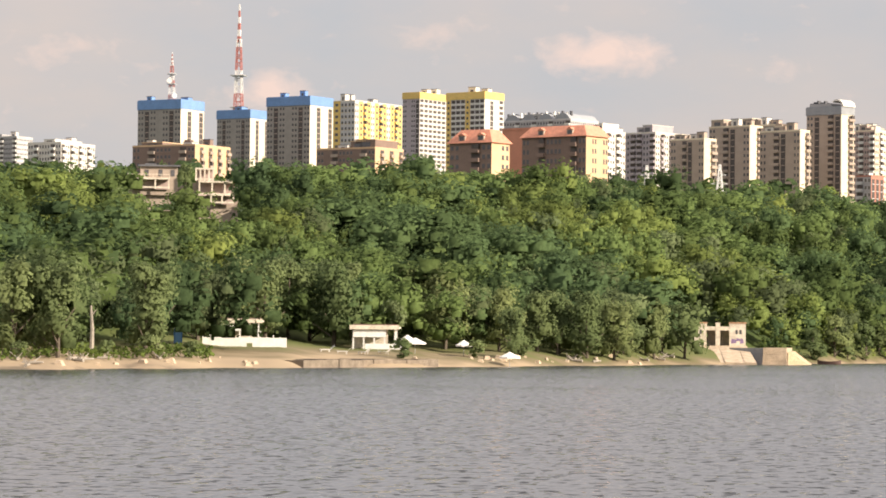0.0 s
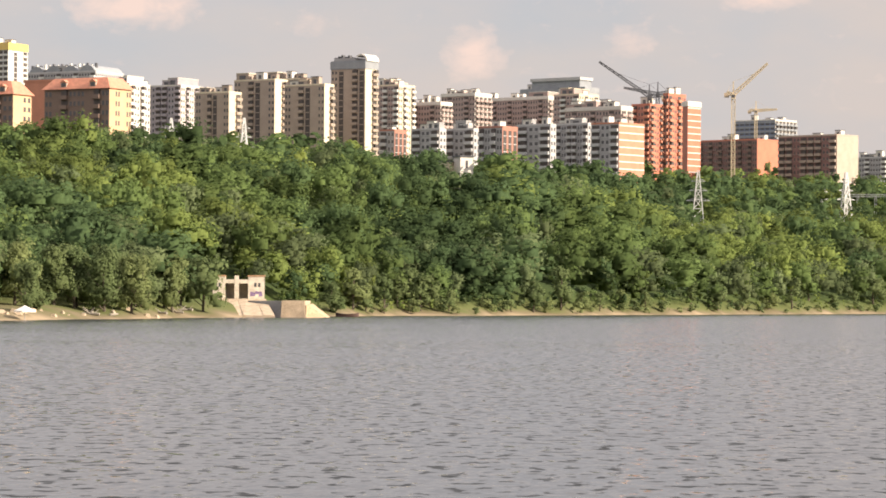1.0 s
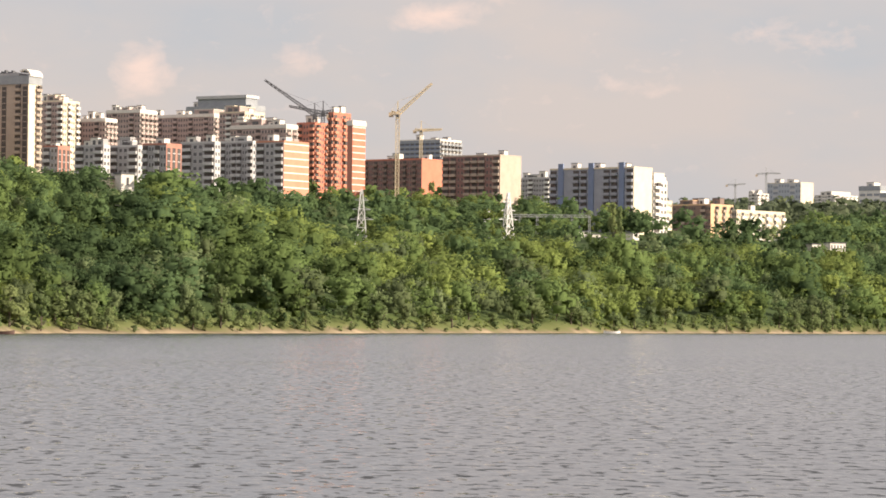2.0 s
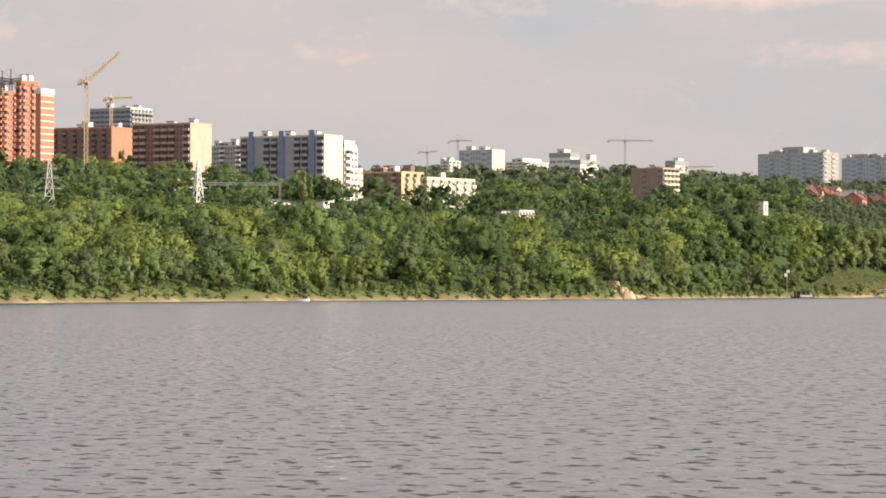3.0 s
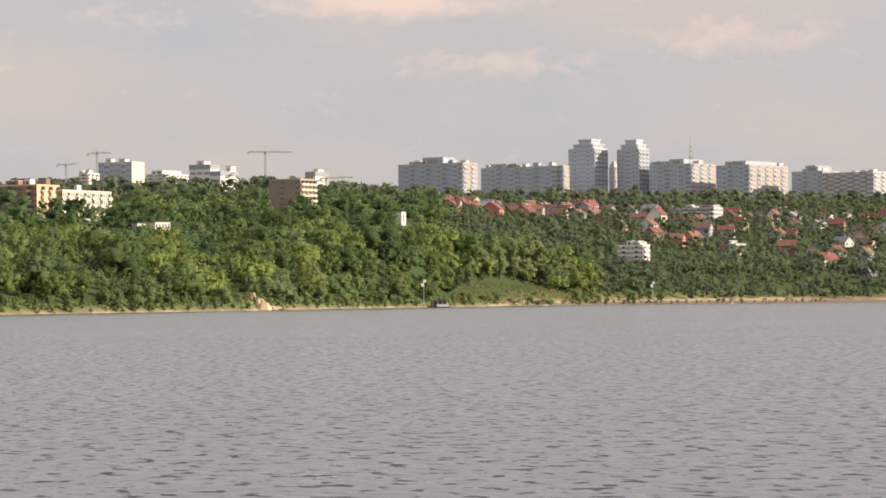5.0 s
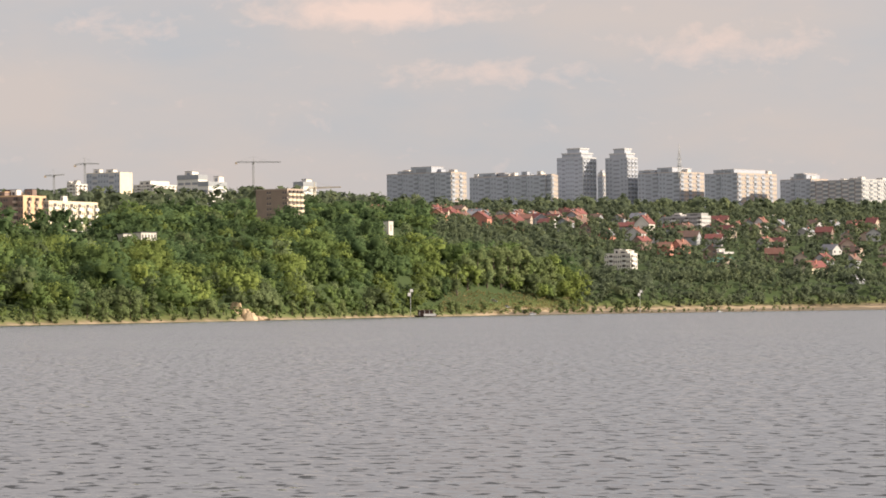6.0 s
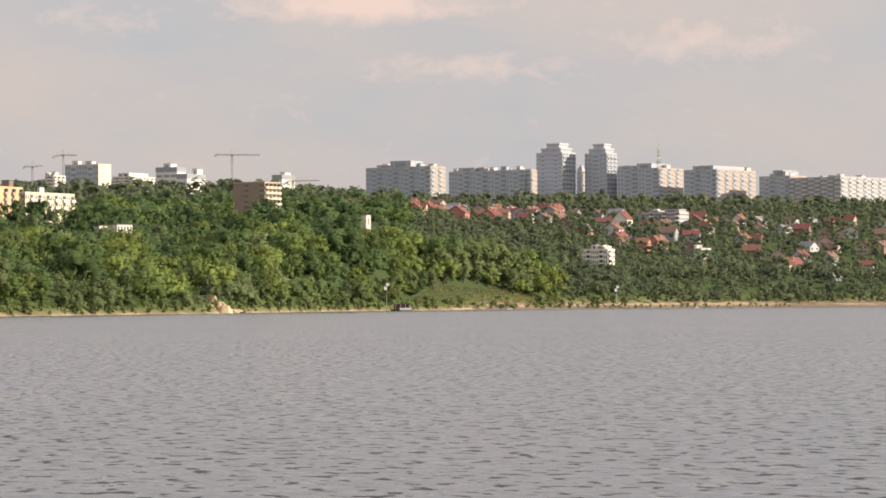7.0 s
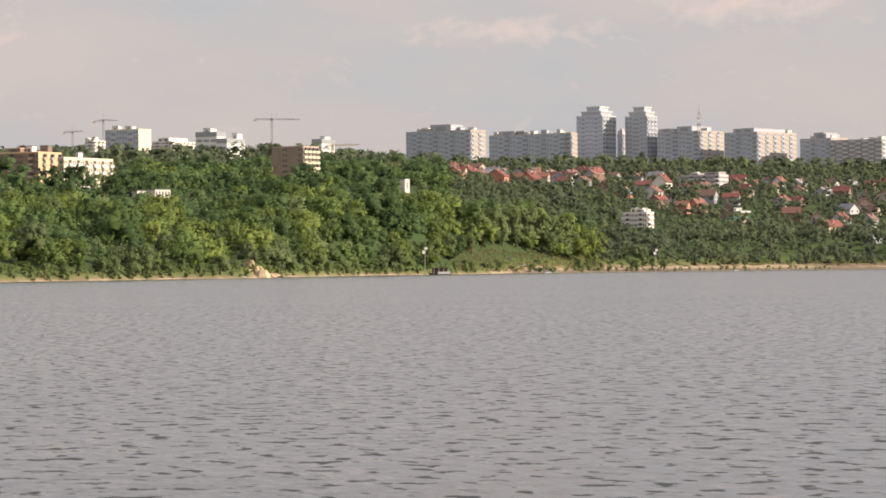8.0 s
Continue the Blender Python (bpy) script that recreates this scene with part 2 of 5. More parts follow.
gl.new(gsep.outputs["X"], gxr.inputs["Value"])
gxr2 = gn.new("ShaderNodeMapRange")  # and another at the eastern end
for key, val in (("From Min", 400.0), ("From Max", 445.0), ("To Min", 0.0), ("To Max", -3.2)):
    gxr2.inputs[key].default_value = val
gl.new(gsep.outputs["X"], gxr2.inputs["Value"])
gboth = gn.new("ShaderNodeMath")
gl.new(gxr.outputs[0], gboth.inputs[0]), gl.new(gxr2.outputs[0], gboth.inputs[1])
gadd2 = gn.new("ShaderNodeMath")
gl.new(gadd.outputs[0], gadd2.inputs[0]), gl.new(gboth.outputs[0], gadd2.inputs[1])
gdiv.inputs[1].default_value = 0.125
gl.new(gadd2.outputs[0], gdiv.inputs[0]), gl.new(gdiv.outputs[0], gramp.inputs[0])
gl.new(gramp.outputs[0], gp.inputs["Base Color"])
SAND = material("bare_sand", (0.50, 0.375, 0.24), 0.95, 0.22, 0.5, bump=0.05)

wm = bpy.data.materials.new("river_water")
wm.use_nodes = True
n, l = wm.node_tree.nodes, wm.node_tree.links
p = n["Principled BSDF"]
p.inputs["Base Color"].default_value = (0.05, 0.053, 0.058, 1)
p.inputs["Roughness"].default_value, p.inputs["IOR"].default_value = 0.1, 1.33
geo = n.new("ShaderNodeNewGeometry")
slope = None
for scale, size, detail, weight in ((2.4, (1, 0.5, 1), 3, 0.26), (0.05, (0.35, 1, 1), 2, 0.05), (5.5, (1, 0.40, 1), 2, 0.16)):
    mp, tx, ml = n.new("ShaderNodeMapping"), n.new("ShaderNodeTexNoise"), n.new("ShaderNodeVectorMath")
    mp.inputs["Scale"].default_value = size
    mp.inputs["Rotation"].default_value = (0, 0, 0.12)
    tx.inputs["Scale"].default_value, tx.inputs["Detail"].default_value = scale, detail
    ml.operation = "MULTIPLY_ADD"
    ml.inputs[1].default_value, ml.inputs[2].default_value = (weight, weight, 0), (-weight / 2, -weight / 2, 0)
    l.new(geo.outputs["Position"], mp.inputs[0]), l.new(mp.outputs[0], tx.inputs["Vector"]), l.new(tx.outputs["Color"], ml.inputs[0])
    if slope is None:
        slope = ml.outputs[0]
    else:
        a = n.new("ShaderNodeVectorMath")
        l.new(slope, a.inputs[0]), l.new(ml.outputs[0], a.inputs[1])
        slope = a.outputs[0]
# steep little wave fronts, here and there
mp, tx, rg, ml = n.new("ShaderNodeMapping"), n.new("ShaderNodeTexNoise"), n.new("ShaderNodeMapRange"), n.new("ShaderNodeVectorMath")
mp.inputs["Scale"].default_value, mp.inputs["Location"].default_value = (0.9, 0.55, 1), (31, 17, 0)
tx.inputs["Scale"].default_value, tx.inputs["Detail"].default_value, tx.inputs["Roughness"].default_value = 2.2, 2, 0.5
rg.inputs["From Min"].default_value, rg.inputs["From Max"].default_value = 0.58, 0.665
ml.operation = "MULTIPLY_ADD"
ml.inputs[1].default_value = (0, -0.8, 0)
l.new(geo.outputs["Position"], mp.inputs[0]), l.new(mp.outputs[0], tx.inputs["Vector"]), l.new(tx.outputs[0], rg.inputs["Value"])
l.new(rg.outputs[0], ml.inputs[0]), l.new(slope, ml.inputs[2])
slope = ml.outputs[0]
tip, unit = n.new("ShaderNodeVectorMath"), n.new("ShaderNodeVectorMath")
tip.inputs[1].default_value = (0, -0.064, 1)  # the sides of the waves that face the eye hide the others
unit.operation = "NORMALIZE"
l.new(slope, tip.inputs[0]), l.new(tip.outputs[0], unit.inputs[0]), l.new(unit.outputs[0], p.inputs["Normal"])
WATER = wm

# ---------------------------------------------------------------- mesh tools


class Shape:
    """Collects boxes, beams and prisms for one mesh."""

    def __init__(self):
        self.v, self.f, self.m = [], [], []

    def quad(self, a, b, c, d, mi=0):
        k = len(self.v)
        self.v += [tuple(a), tuple(b), tuple(c), tuple(d)]
        self.f.append((k, k + 1, k + 2, k + 3)), self.m.append(mi)

    def tri(self, a, b, c, mi=0):
        k = len(self.v)
        self.v += [tuple(a), tuple(b), tuple(c)]
        self.f.append((k, k + 1, k + 2)), self.m.append(mi)

    def hexa(self, low, high, mi=0):
        k = len(self.v)
        self.v += [tuple(q) for q in low] + [tuple(q) for q in high]
        self.f += [(k + 3, k + 2, k + 1, k), (k + 4, k + 5, k + 6, k + 7)]
        self.f += [(k + i, k + (i + 1) % 4, k + 4 + (i + 1) % 4, k + 4 + i) for i in range(4)]
        self.m += [mi] * 6
        return self

    def box(self, x0, x1, y0, y1, z0, z1, mi=0):
        return self.hexa([(x0, y0, z0), (x1, y0, z0), (x1, y1, z0), (x0, y1, z0)], [(x0, y0, z1), (x1, y0, z1), (x1, y1, z1), (x0, y1, z1)], mi)

    def beam(self, a, b, r, mi=0, r2=None):
        a, b = Vector(a), Vector(b)
        d = (b - a).normalized()
        u = d.cross(Vector((0, 0, 1)) if abs(d.z) < 0.9 else Vector((1, 0, 0))).normalized()
        w = d.cross(u)
        r2 = r if r2 is None else r2
        return self.hexa([a + (u * i + w * j) * r for i, j in ((-1, -1), (-1, 1), (1, 1), (1, -1))], [b + (u * i + w * j) * r2 for i, j in ((-1, -1), (-1, 1), (1, 1), (1, -1))], mi)

    def tube(self, a, b, r, r2, mi=0, sides=7):
        a, b = Vector(a), Vector(b)
        d = (b - a).normalized()
        u = d.cross(Vector((0, 0, 1)) if abs(d.z) < 0.9 else Vector((1, 0, 0))).normalized()
        w = d.cross(u)
        k = len(self.v)
        ring = [(math.cos(2 * math.pi * i / sides), math.sin(2 * math.pi * i / sides)) for i in range(sides)]
        self.v += [tuple(a + (u * c + w * s) * r) for c, s in ring] + [tuple(b + (u * c + w * s) * r2) for c, s in ring]
        for i in range(sides):
            j = (i + 1) % sides
            self.f.append((k + i, k + j, k + sides + j, k + sides + i)), self.m.append(mi)
        self.f += [tuple(range(k + sides - 1, k - 1, -1)), tuple(range(k + sides, k + 2 * sides))]
        self.m += [mi, mi]
        return self

    def mesh(self, name, *mats):
        me = bpy.data.meshes.new(name)
        me.from_pydata(self.v, [], self.f)
        for q in mats:
            me.materials.append(q)
        me.polygons.foreach_set("material_index", self.m)
        bm = bmesh.new()
        bm.from_mesh(me)
        bmesh.ops.recalc_face_normals(bm, faces=bm.faces)
        bm.to_mesh(me)
        bm.free()
        return me


def part(name, shape, mats, parent, label=""):
    mats = mats if isinstance(mats, (list, tuple)) else [mats]
    ob = new(name, shape if isinstance(shape, bpy.types.Mesh) else shape.mesh(name, *mats))
    ob.parent = parent
    return tagged(ob, label=label)


def thing(name, m, label, category, group="", kind=""):
    ob = new(name)
    ob.empty_display_size = 0.5
    ob.matrix_world = m
    return tagged(ob, label=label, category=category, group=group, kind=kind)


# ---------------------------------------------------------------- the lie of the land
KNOT = (-26, -22, -17.7, -13.5, -10.4, -6.3, -3.8, -0.7, 1.8, 4.7, 7, 10, 12, 14.2, 16.3, 18.4, 20.5, 26)
SHORE = (315, 338, 382, 428, 492, 608, 655, 745, 840, 960, 1055, 1217, 1450, 1640, 1790, 1890, 2000, 2150)
RIDGE = (470, 500, 560, 610, 680, 780, 790, 900, 1000, 1120, 1220, 1380, 1570, 1740, 1880, 1965, 2070, 2230)
RIDGE_Z = (19, 20, 24, 27.5, 27.5, 29.5, 26, 18.5, 17.5, 19.5, 21, 24.5, 32.5, 26.5, 16, 16, 17, 17)
MID = (1000, 1000, 1050, 1100, 1150, 1250, 1300, 1330, 1340, 1340, 1400, 1650, 1950, 2200, 2250, 2350, 2450, 2600)
MID_Z = (45, 45, 48, 50, 50, 50, 48, 43, 39.5, 39, 38, 43, 54, 54, 50, 52, 56, 60)
BACK = (1500, 1500, 1500, 1500, 1500, 1550, 1600, 1600, 1600, 1600, 1650, 1900, 2400, 2700, 2700, 2750, 2800, 2900)
BACK_Z = (72, 72, 74, 76, 72, 66, 62, 60, 57, 50, 46, 56, 74, 82, 82, 82, 80, 78)
FAR_Z = (85, 85, 85, 85, 85, 85, 90, 95, 115, 150, 160, 158, 145, 134, 130, 128, 124, 120)
TERRACE = (70, 70, 68, 60, 40, 22, 20, 20, 20, 20, 20, 22, 24, 26, 28, 40, 50, 50)


def land(x, y):
    """Height of the ground, for arrays of plan positions: bank, slope, first ridge, plateau and far rise."""
    az, far = np.degrees(np.arctan2(x, y)), np.hypot(x, y)
    s, r, rz, m, mz, b, bz, fz, te = (np.interp(az, KNOT, k) for k in (SHORE, RIDGE, RIDGE_Z, MID, MID_Z, BACK, BACK_Z, FAR_Z, TERRACE))
    dip = np.interp(az, (-4, 0, 12.5, 14), (0.0, -3.0, -3.0, 2.0))
    s = s + 4 * np.sin(az * 3.1) + 1.2 * np.sin(az * 7.7 + 1)
    z = np.full_like(far, -2.0)
    stops = ((s - 25, -2.0), (s, 0.0), (s + 7, 1.0), (s + te * 0.55, 2.3), (s + te, 3.6), (r, rz), (r + 70, rz + dip), (m, mz), (b, bz), (np.full_like(far, 4300.0), fz), (np.full_like(far, 9000.0), fz))
    for (d0, z0), (d1, z1) in zip(stops[:-1], stops[1:]):
        k = np.clip((far - d0) / np.maximum(d1 - d0, 1), 0, 1)
        z = np.where(far >= d0, z0 + (z1 - z0) * k, z)
    # the grassy bluff of the point, and a hollow in the ridge beside it
    z = z + 2.2 * np.exp(-((az - 14.9) / 1.0) ** 2) * np.clip((far - s - 3) / 26, 0, 1) * np.clip((r + 60 - far) / 60, 0, 1)
    z = z - 7.0 * np.exp(-((az - 9.35) / 0.45) ** 2) * np.clip((far - s - te) / 40, 0, 1) * np.clip((r + 160 - far) / 90, 0, 1)
    bumpy = np.clip((far - s - te) / 60, 0, 1)
    return z + bumpy * (1.6 * np.sin(x * 0.045 + 1.3) * np.cos(y * 0.038) + 0.8 * np.sin(x * 0.11 - y * 0.09))


def ground_at(x, y):
    return float(land(np.array([float(x)]), np.array([float(y)]))[0])


def shore_at(az):
    return float(np.interp(az, KNOT, SHORE)) + 4 * math.sin(az * 3.1) + 1.2 * math.sin(az * 7.7 + 1)


azs = np.radians(np.concatenate([np.arange(-180, -40, 10), np.arange(-40, -25, 1.5), np.arange(-25, 25, 0.25), np.arange(25, 40, 1.5), np.arange(40, 181, 10)]))
dist = np.concatenate([np.linspace(230, 700, 130), np.linspace(706, 1500, 110), np.linspace(1515, 2900, 90), np.linspace(2950, 4700, 40), [5200, 6500, 9000]])
ga, gd = np.meshgrid(azs, dist, indexing="ij")
gx, gy = gd * np.sin(ga), gd * np.cos(ga)
gz = land(gx, gy)
na, nd = ga.shape
idx = np.arange(na * nd).reshape(na, nd)
faces = np.stack([idx[:-1, :-1], idx[1:, :-1], idx[1:, 1:], idx[:-1, 1:]], -1).reshape(-1, 4)
me = bpy.data.meshes.new("ground")
me.from_pydata(np.stack([gx, gy, gz], -1).reshape(-1, 3).tolist(), [], faces[:, ::-1].tolist())
me.materials.append(gm)
me.polygons.foreach_set("use_smooth", [True] * len(me.polygons))
tagged(new("ground", me), label="sandy river bank rising to a wooded hill", category="ground", kind="structure")

river = Shape()
R = 9000
river.quad((-R, -R, 0), (R, -R, 0), (R, R, 0), (-R, R, 0))
tagged(new("water", river.mesh("water", WATER)), label="rippled grey river water reflecting the evening sky", category="water", kind="structure")

# ---------------------------------------------------------------- buildings
FLOOR = 3.0
STYLES = {
    # most fronts darker, gables paler: shade and sun put into the wall colours
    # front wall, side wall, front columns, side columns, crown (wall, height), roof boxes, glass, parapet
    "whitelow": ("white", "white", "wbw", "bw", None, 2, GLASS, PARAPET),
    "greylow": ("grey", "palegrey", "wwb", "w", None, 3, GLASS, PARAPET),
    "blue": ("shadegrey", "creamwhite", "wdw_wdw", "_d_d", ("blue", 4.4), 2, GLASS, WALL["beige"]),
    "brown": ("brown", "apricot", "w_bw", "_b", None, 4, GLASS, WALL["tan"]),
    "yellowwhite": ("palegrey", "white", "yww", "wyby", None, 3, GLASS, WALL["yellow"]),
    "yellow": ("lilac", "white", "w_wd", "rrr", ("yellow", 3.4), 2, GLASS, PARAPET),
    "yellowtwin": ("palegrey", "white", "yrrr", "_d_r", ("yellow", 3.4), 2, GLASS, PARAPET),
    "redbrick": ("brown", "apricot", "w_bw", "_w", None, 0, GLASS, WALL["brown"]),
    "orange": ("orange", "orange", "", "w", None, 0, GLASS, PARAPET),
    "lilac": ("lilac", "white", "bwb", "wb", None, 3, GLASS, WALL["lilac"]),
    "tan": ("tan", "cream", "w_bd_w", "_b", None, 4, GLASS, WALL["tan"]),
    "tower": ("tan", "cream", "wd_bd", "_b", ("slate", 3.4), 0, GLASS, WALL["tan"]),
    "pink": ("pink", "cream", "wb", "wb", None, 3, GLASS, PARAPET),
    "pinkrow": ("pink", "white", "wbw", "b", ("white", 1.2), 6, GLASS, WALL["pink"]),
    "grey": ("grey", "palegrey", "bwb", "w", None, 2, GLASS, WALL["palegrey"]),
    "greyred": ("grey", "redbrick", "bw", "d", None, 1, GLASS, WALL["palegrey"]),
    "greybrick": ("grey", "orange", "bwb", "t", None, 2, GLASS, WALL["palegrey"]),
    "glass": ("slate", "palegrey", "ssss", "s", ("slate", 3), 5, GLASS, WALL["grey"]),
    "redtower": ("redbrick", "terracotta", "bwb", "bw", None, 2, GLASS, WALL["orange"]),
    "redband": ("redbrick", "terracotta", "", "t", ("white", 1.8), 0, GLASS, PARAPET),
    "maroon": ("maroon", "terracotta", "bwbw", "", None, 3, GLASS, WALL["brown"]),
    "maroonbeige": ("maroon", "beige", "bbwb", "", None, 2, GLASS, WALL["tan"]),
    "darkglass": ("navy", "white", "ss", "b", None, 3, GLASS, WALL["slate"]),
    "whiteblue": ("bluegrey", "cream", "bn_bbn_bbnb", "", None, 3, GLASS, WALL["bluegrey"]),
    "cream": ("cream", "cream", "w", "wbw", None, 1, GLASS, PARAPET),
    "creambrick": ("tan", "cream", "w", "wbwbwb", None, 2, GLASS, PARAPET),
    "greyyellow": ("hazegrey", "cream", "wsw", "", None, 2, GLASS_FAR, WALL["palegrey"]),
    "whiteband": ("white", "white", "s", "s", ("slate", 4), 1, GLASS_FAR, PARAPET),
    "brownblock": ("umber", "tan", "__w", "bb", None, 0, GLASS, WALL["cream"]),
    # far blocks in hazed wall and glass colours
    "farslab": ("hazegrey", "beige", "wsbwsb", "bw", None, 5, GLASS_FAR, WALL["hazegrey"]),
    "farbrown": ("hazebrown", "palegrey", "bsbs", "bwbs", None, 5, GLASS_FAR, WALL["palegrey"]),
    "fartower": ("hazegrey", "palegrey", "wsw", "b", None, 1, GLASS_FAR, WALL["hazegrey"]),
}


def column(kind, parent, width, height, axis, at, z0, glass, rail):
    """One vertical stack of openings on a facade: axis x is the front (at local y = 0), axis y the side (at local x = 0)."""
    s = Shape()
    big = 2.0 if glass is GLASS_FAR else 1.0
    # near recesses are flat faces whose shade is in the colour
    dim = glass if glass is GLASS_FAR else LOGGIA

    def put(a, b, out, into, lo, hi, mi):
        if axis == "x":
            s.box(a, b, -out, into, lo, hi, mi)
        else:
            s.box(-into, out, a, b, lo, hi, mi)
    storeys = max(int((height - 0.6) / (FLOOR * big)), 1)
    step = (height - 0.6) / storeys
    if kind in "dn":
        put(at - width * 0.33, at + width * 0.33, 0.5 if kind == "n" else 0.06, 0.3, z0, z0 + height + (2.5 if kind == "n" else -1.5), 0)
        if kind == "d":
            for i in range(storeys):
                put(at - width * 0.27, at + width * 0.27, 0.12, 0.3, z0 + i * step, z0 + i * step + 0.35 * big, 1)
        # near strips take the loggia colour, with its shade painted in
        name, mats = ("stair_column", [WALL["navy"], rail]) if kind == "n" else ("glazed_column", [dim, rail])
    elif kind == "y":
        put(at - width * 0.48, at + width * 0.48, 0.25, 0.3, z0, z0 + height, 0)
        for i in range(storeys):
            z = z0 + i * step
            put(at - width * 0.2, at + width * 0.2, 0.32, 0.2, z + step * 0.35, z + step * 0.8, 1)
        name, mats = "yellow_bay", [WALL["yellow"], glass]
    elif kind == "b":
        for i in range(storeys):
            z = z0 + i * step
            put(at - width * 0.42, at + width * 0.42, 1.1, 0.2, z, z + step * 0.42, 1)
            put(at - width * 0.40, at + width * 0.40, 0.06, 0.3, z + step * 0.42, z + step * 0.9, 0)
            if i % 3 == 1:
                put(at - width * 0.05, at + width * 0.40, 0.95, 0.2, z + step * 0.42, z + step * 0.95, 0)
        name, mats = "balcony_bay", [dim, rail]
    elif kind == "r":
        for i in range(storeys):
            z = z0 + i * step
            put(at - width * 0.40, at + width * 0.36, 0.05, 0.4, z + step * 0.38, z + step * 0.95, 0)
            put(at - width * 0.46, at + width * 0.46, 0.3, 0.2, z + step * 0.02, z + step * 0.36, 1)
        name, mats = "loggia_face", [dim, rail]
    elif kind == "t":
        for i in range(storeys):
            z = z0 + i * step
            put(at - width * 0.5, at + width * 0.5, 0.07, 0.3, z + step * 0.78, z + step * 0.93, 1)
        name, mats = "brick_band", [glass, PARAPET]
    elif kind == "s":
        for i in range(storeys):
            z = z0 + i * step
            put(at - width * 0.49, at + width * 0.49, 0.08, 0.3, z + step * 0.55, z + step * 0.92, 1)
            put(at - width * 0.40, at + width * 0.40, 0.05, 0.3, z + step * 0.1, z + step * 0.5, 0)
        name, mats = "banded_bay", [glass, rail]
    else:
        for i in range(storeys):
            z = z0 + i * step
            for side in (-0.24, 0.24):
                put(at + width * (side - 0.13), at + width * (side + 0.13), 0.05, 0.3, z + step * 0.32, z + step * 0.78, 0)
                put(at + width * (side - 0.15), at + width * (side + 0.15), 0.14, 0.2, z + step * 0.27, z + step * 0.32, 1)
        name, mats = "window_column", [glass, rail]
    tagged(part(name, s, mats, parent), kind="stuff")


def block(name, x, y, turn, w, d, top, style, label, category="building", mansard=0.0, arch=False, steps=0, vaults=0):
    """A block of flats whose sunlit corner stands at x, y: front to the left of it, gable behind it."""
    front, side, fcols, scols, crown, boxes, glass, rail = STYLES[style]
    w, d = max(w, 3.0), max(d, 3.0)
    z0 = min(ground_at(x, y), top - 9) - 0.5
    h = top - z0
    b = thing(name, pose(x, y, z0, 0, 0, turn), label, category)
    rnd = random.Random(round(x * 7 + y))
    s = Shape()
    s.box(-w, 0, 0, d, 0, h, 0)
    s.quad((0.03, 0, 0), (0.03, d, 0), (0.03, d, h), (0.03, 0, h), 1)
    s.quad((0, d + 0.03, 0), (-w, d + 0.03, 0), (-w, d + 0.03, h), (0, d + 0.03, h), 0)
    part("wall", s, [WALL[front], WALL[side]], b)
    high = h - (crown[1] if crown else 0.0)
    for cols, axis, length in ((fcols, "x", w), (scols, "y", d)):
        if not cols:
            continue
        reps = max(1, round(length / (len(cols) * (9.0 if glass is GLASS_FAR else 3.9))))
        seq = cols * reps
        pitch = length / len(seq)
        for i, kind in enumerate(seq):
            c = (i + 0.5) * pitch
            if kind == "_":
                continue
            column(kind, b, pitch, high, axis, c - w if axis == "x" else c, 0.4, glass, rail)
    if crown:
        s = Shape()
        s.box(-w - 0.3, 0.3, -0.3, d + 0.3, h - crown[1], h + 0.4)
        part("crown_band", s, WALL[crown[0]], b)
    if mansard:
        s = Shape()
        k = mansard
        s.hexa([(-w - 0.8, -0.8, h), (0.8, -0.8, h), (0.8, d + 0.8, h), (-w - 0.8, d + 0.8, h)], [(-w + k * 0.6, k * 0.6, h + k), (-k * 0.6, k * 0.6, h + k), (-k * 0.6, d - k * 0.5, h + k), (-w + k * 0.6, d - k * 0.5, h + k)])
        part("mansard_roof", s, ROOFS["orange"], b)
        for i in range(2):
            u = -w * (0.25 + 0.45 * i)
            q = Shape()
            q.box(u - 1.2, u + 1.2, -0.2, 3, h + 0.6, h + 2.4, 0)
            win = Shape()
            win.box(u - 0.8, u + 0.8, -0.3, 0, h + 0.9, h + 2.1)
            q.hexa([(u - 1.5, -0.5, h + 2.4), (u + 1.5, -0.5, h + 2.4), (u + 1.5, 3, h + 2.4), (u - 1.5, 3, h + 2.4)], [(u - 0.1, -0.5, h + 3.3), (u + 0.1, -0.5, h + 3.3), (u + 0.1, 3, h + 3.3), (u - 0.1, 3, h + 3.3)], 2)
            dormer = part("dormer", q, [WALL["tan"], GLASS, ROOFS["orange"]], b)
            part("window", win, GLASS, dormer)
    else:
        s = Shape()
        for box in ((-w, 0, -0.12, 0.25), (-w, 0, d - 0.25, d + 0.12), (-w - 0.12, -w + 0.25, 0, d), (-0.25, 0.12, 0, d)):
            s.box(*box, h - 0.02, h + 0.75, 0)
        s.box(-w + 0.25, -0.25, 0.25, d - 0.25, h - 0.2, h + 0.15, 1)
        part("roof", s, [WALL[crown[0]] if crown else WALL[side], TAR], b)
    if style in ("tan", "grey", "pinkrow", "pink", "lilac", "brown", "greylow", "whitelow", "farslab"):
        far_off = 2.2 if glass is GLASS_FAR else 1.0
        for i in range(rnd.choice((1, 2, 2))):
            bw, bh = w * rnd.uniform(0.2, 0.38), rnd.uniform(1.6, 4.2) * far_off
            u = -w + rnd.uniform(0, w - bw)
            s = Shape()
            s.box(u, u + bw, 0.3, d * 0.8, h + 0.1, h + bh, 0)
            s.box(u - 0.15, u + bw + 0.15, 0.15, d * 0.8 + 0.15, h + bh, h + bh + 0.35, 1)
            s.box(u + bw * 0.25, u + bw * 0.75, 0.22, 1.0, h + 0.9, h + bh * 0.75, 2)
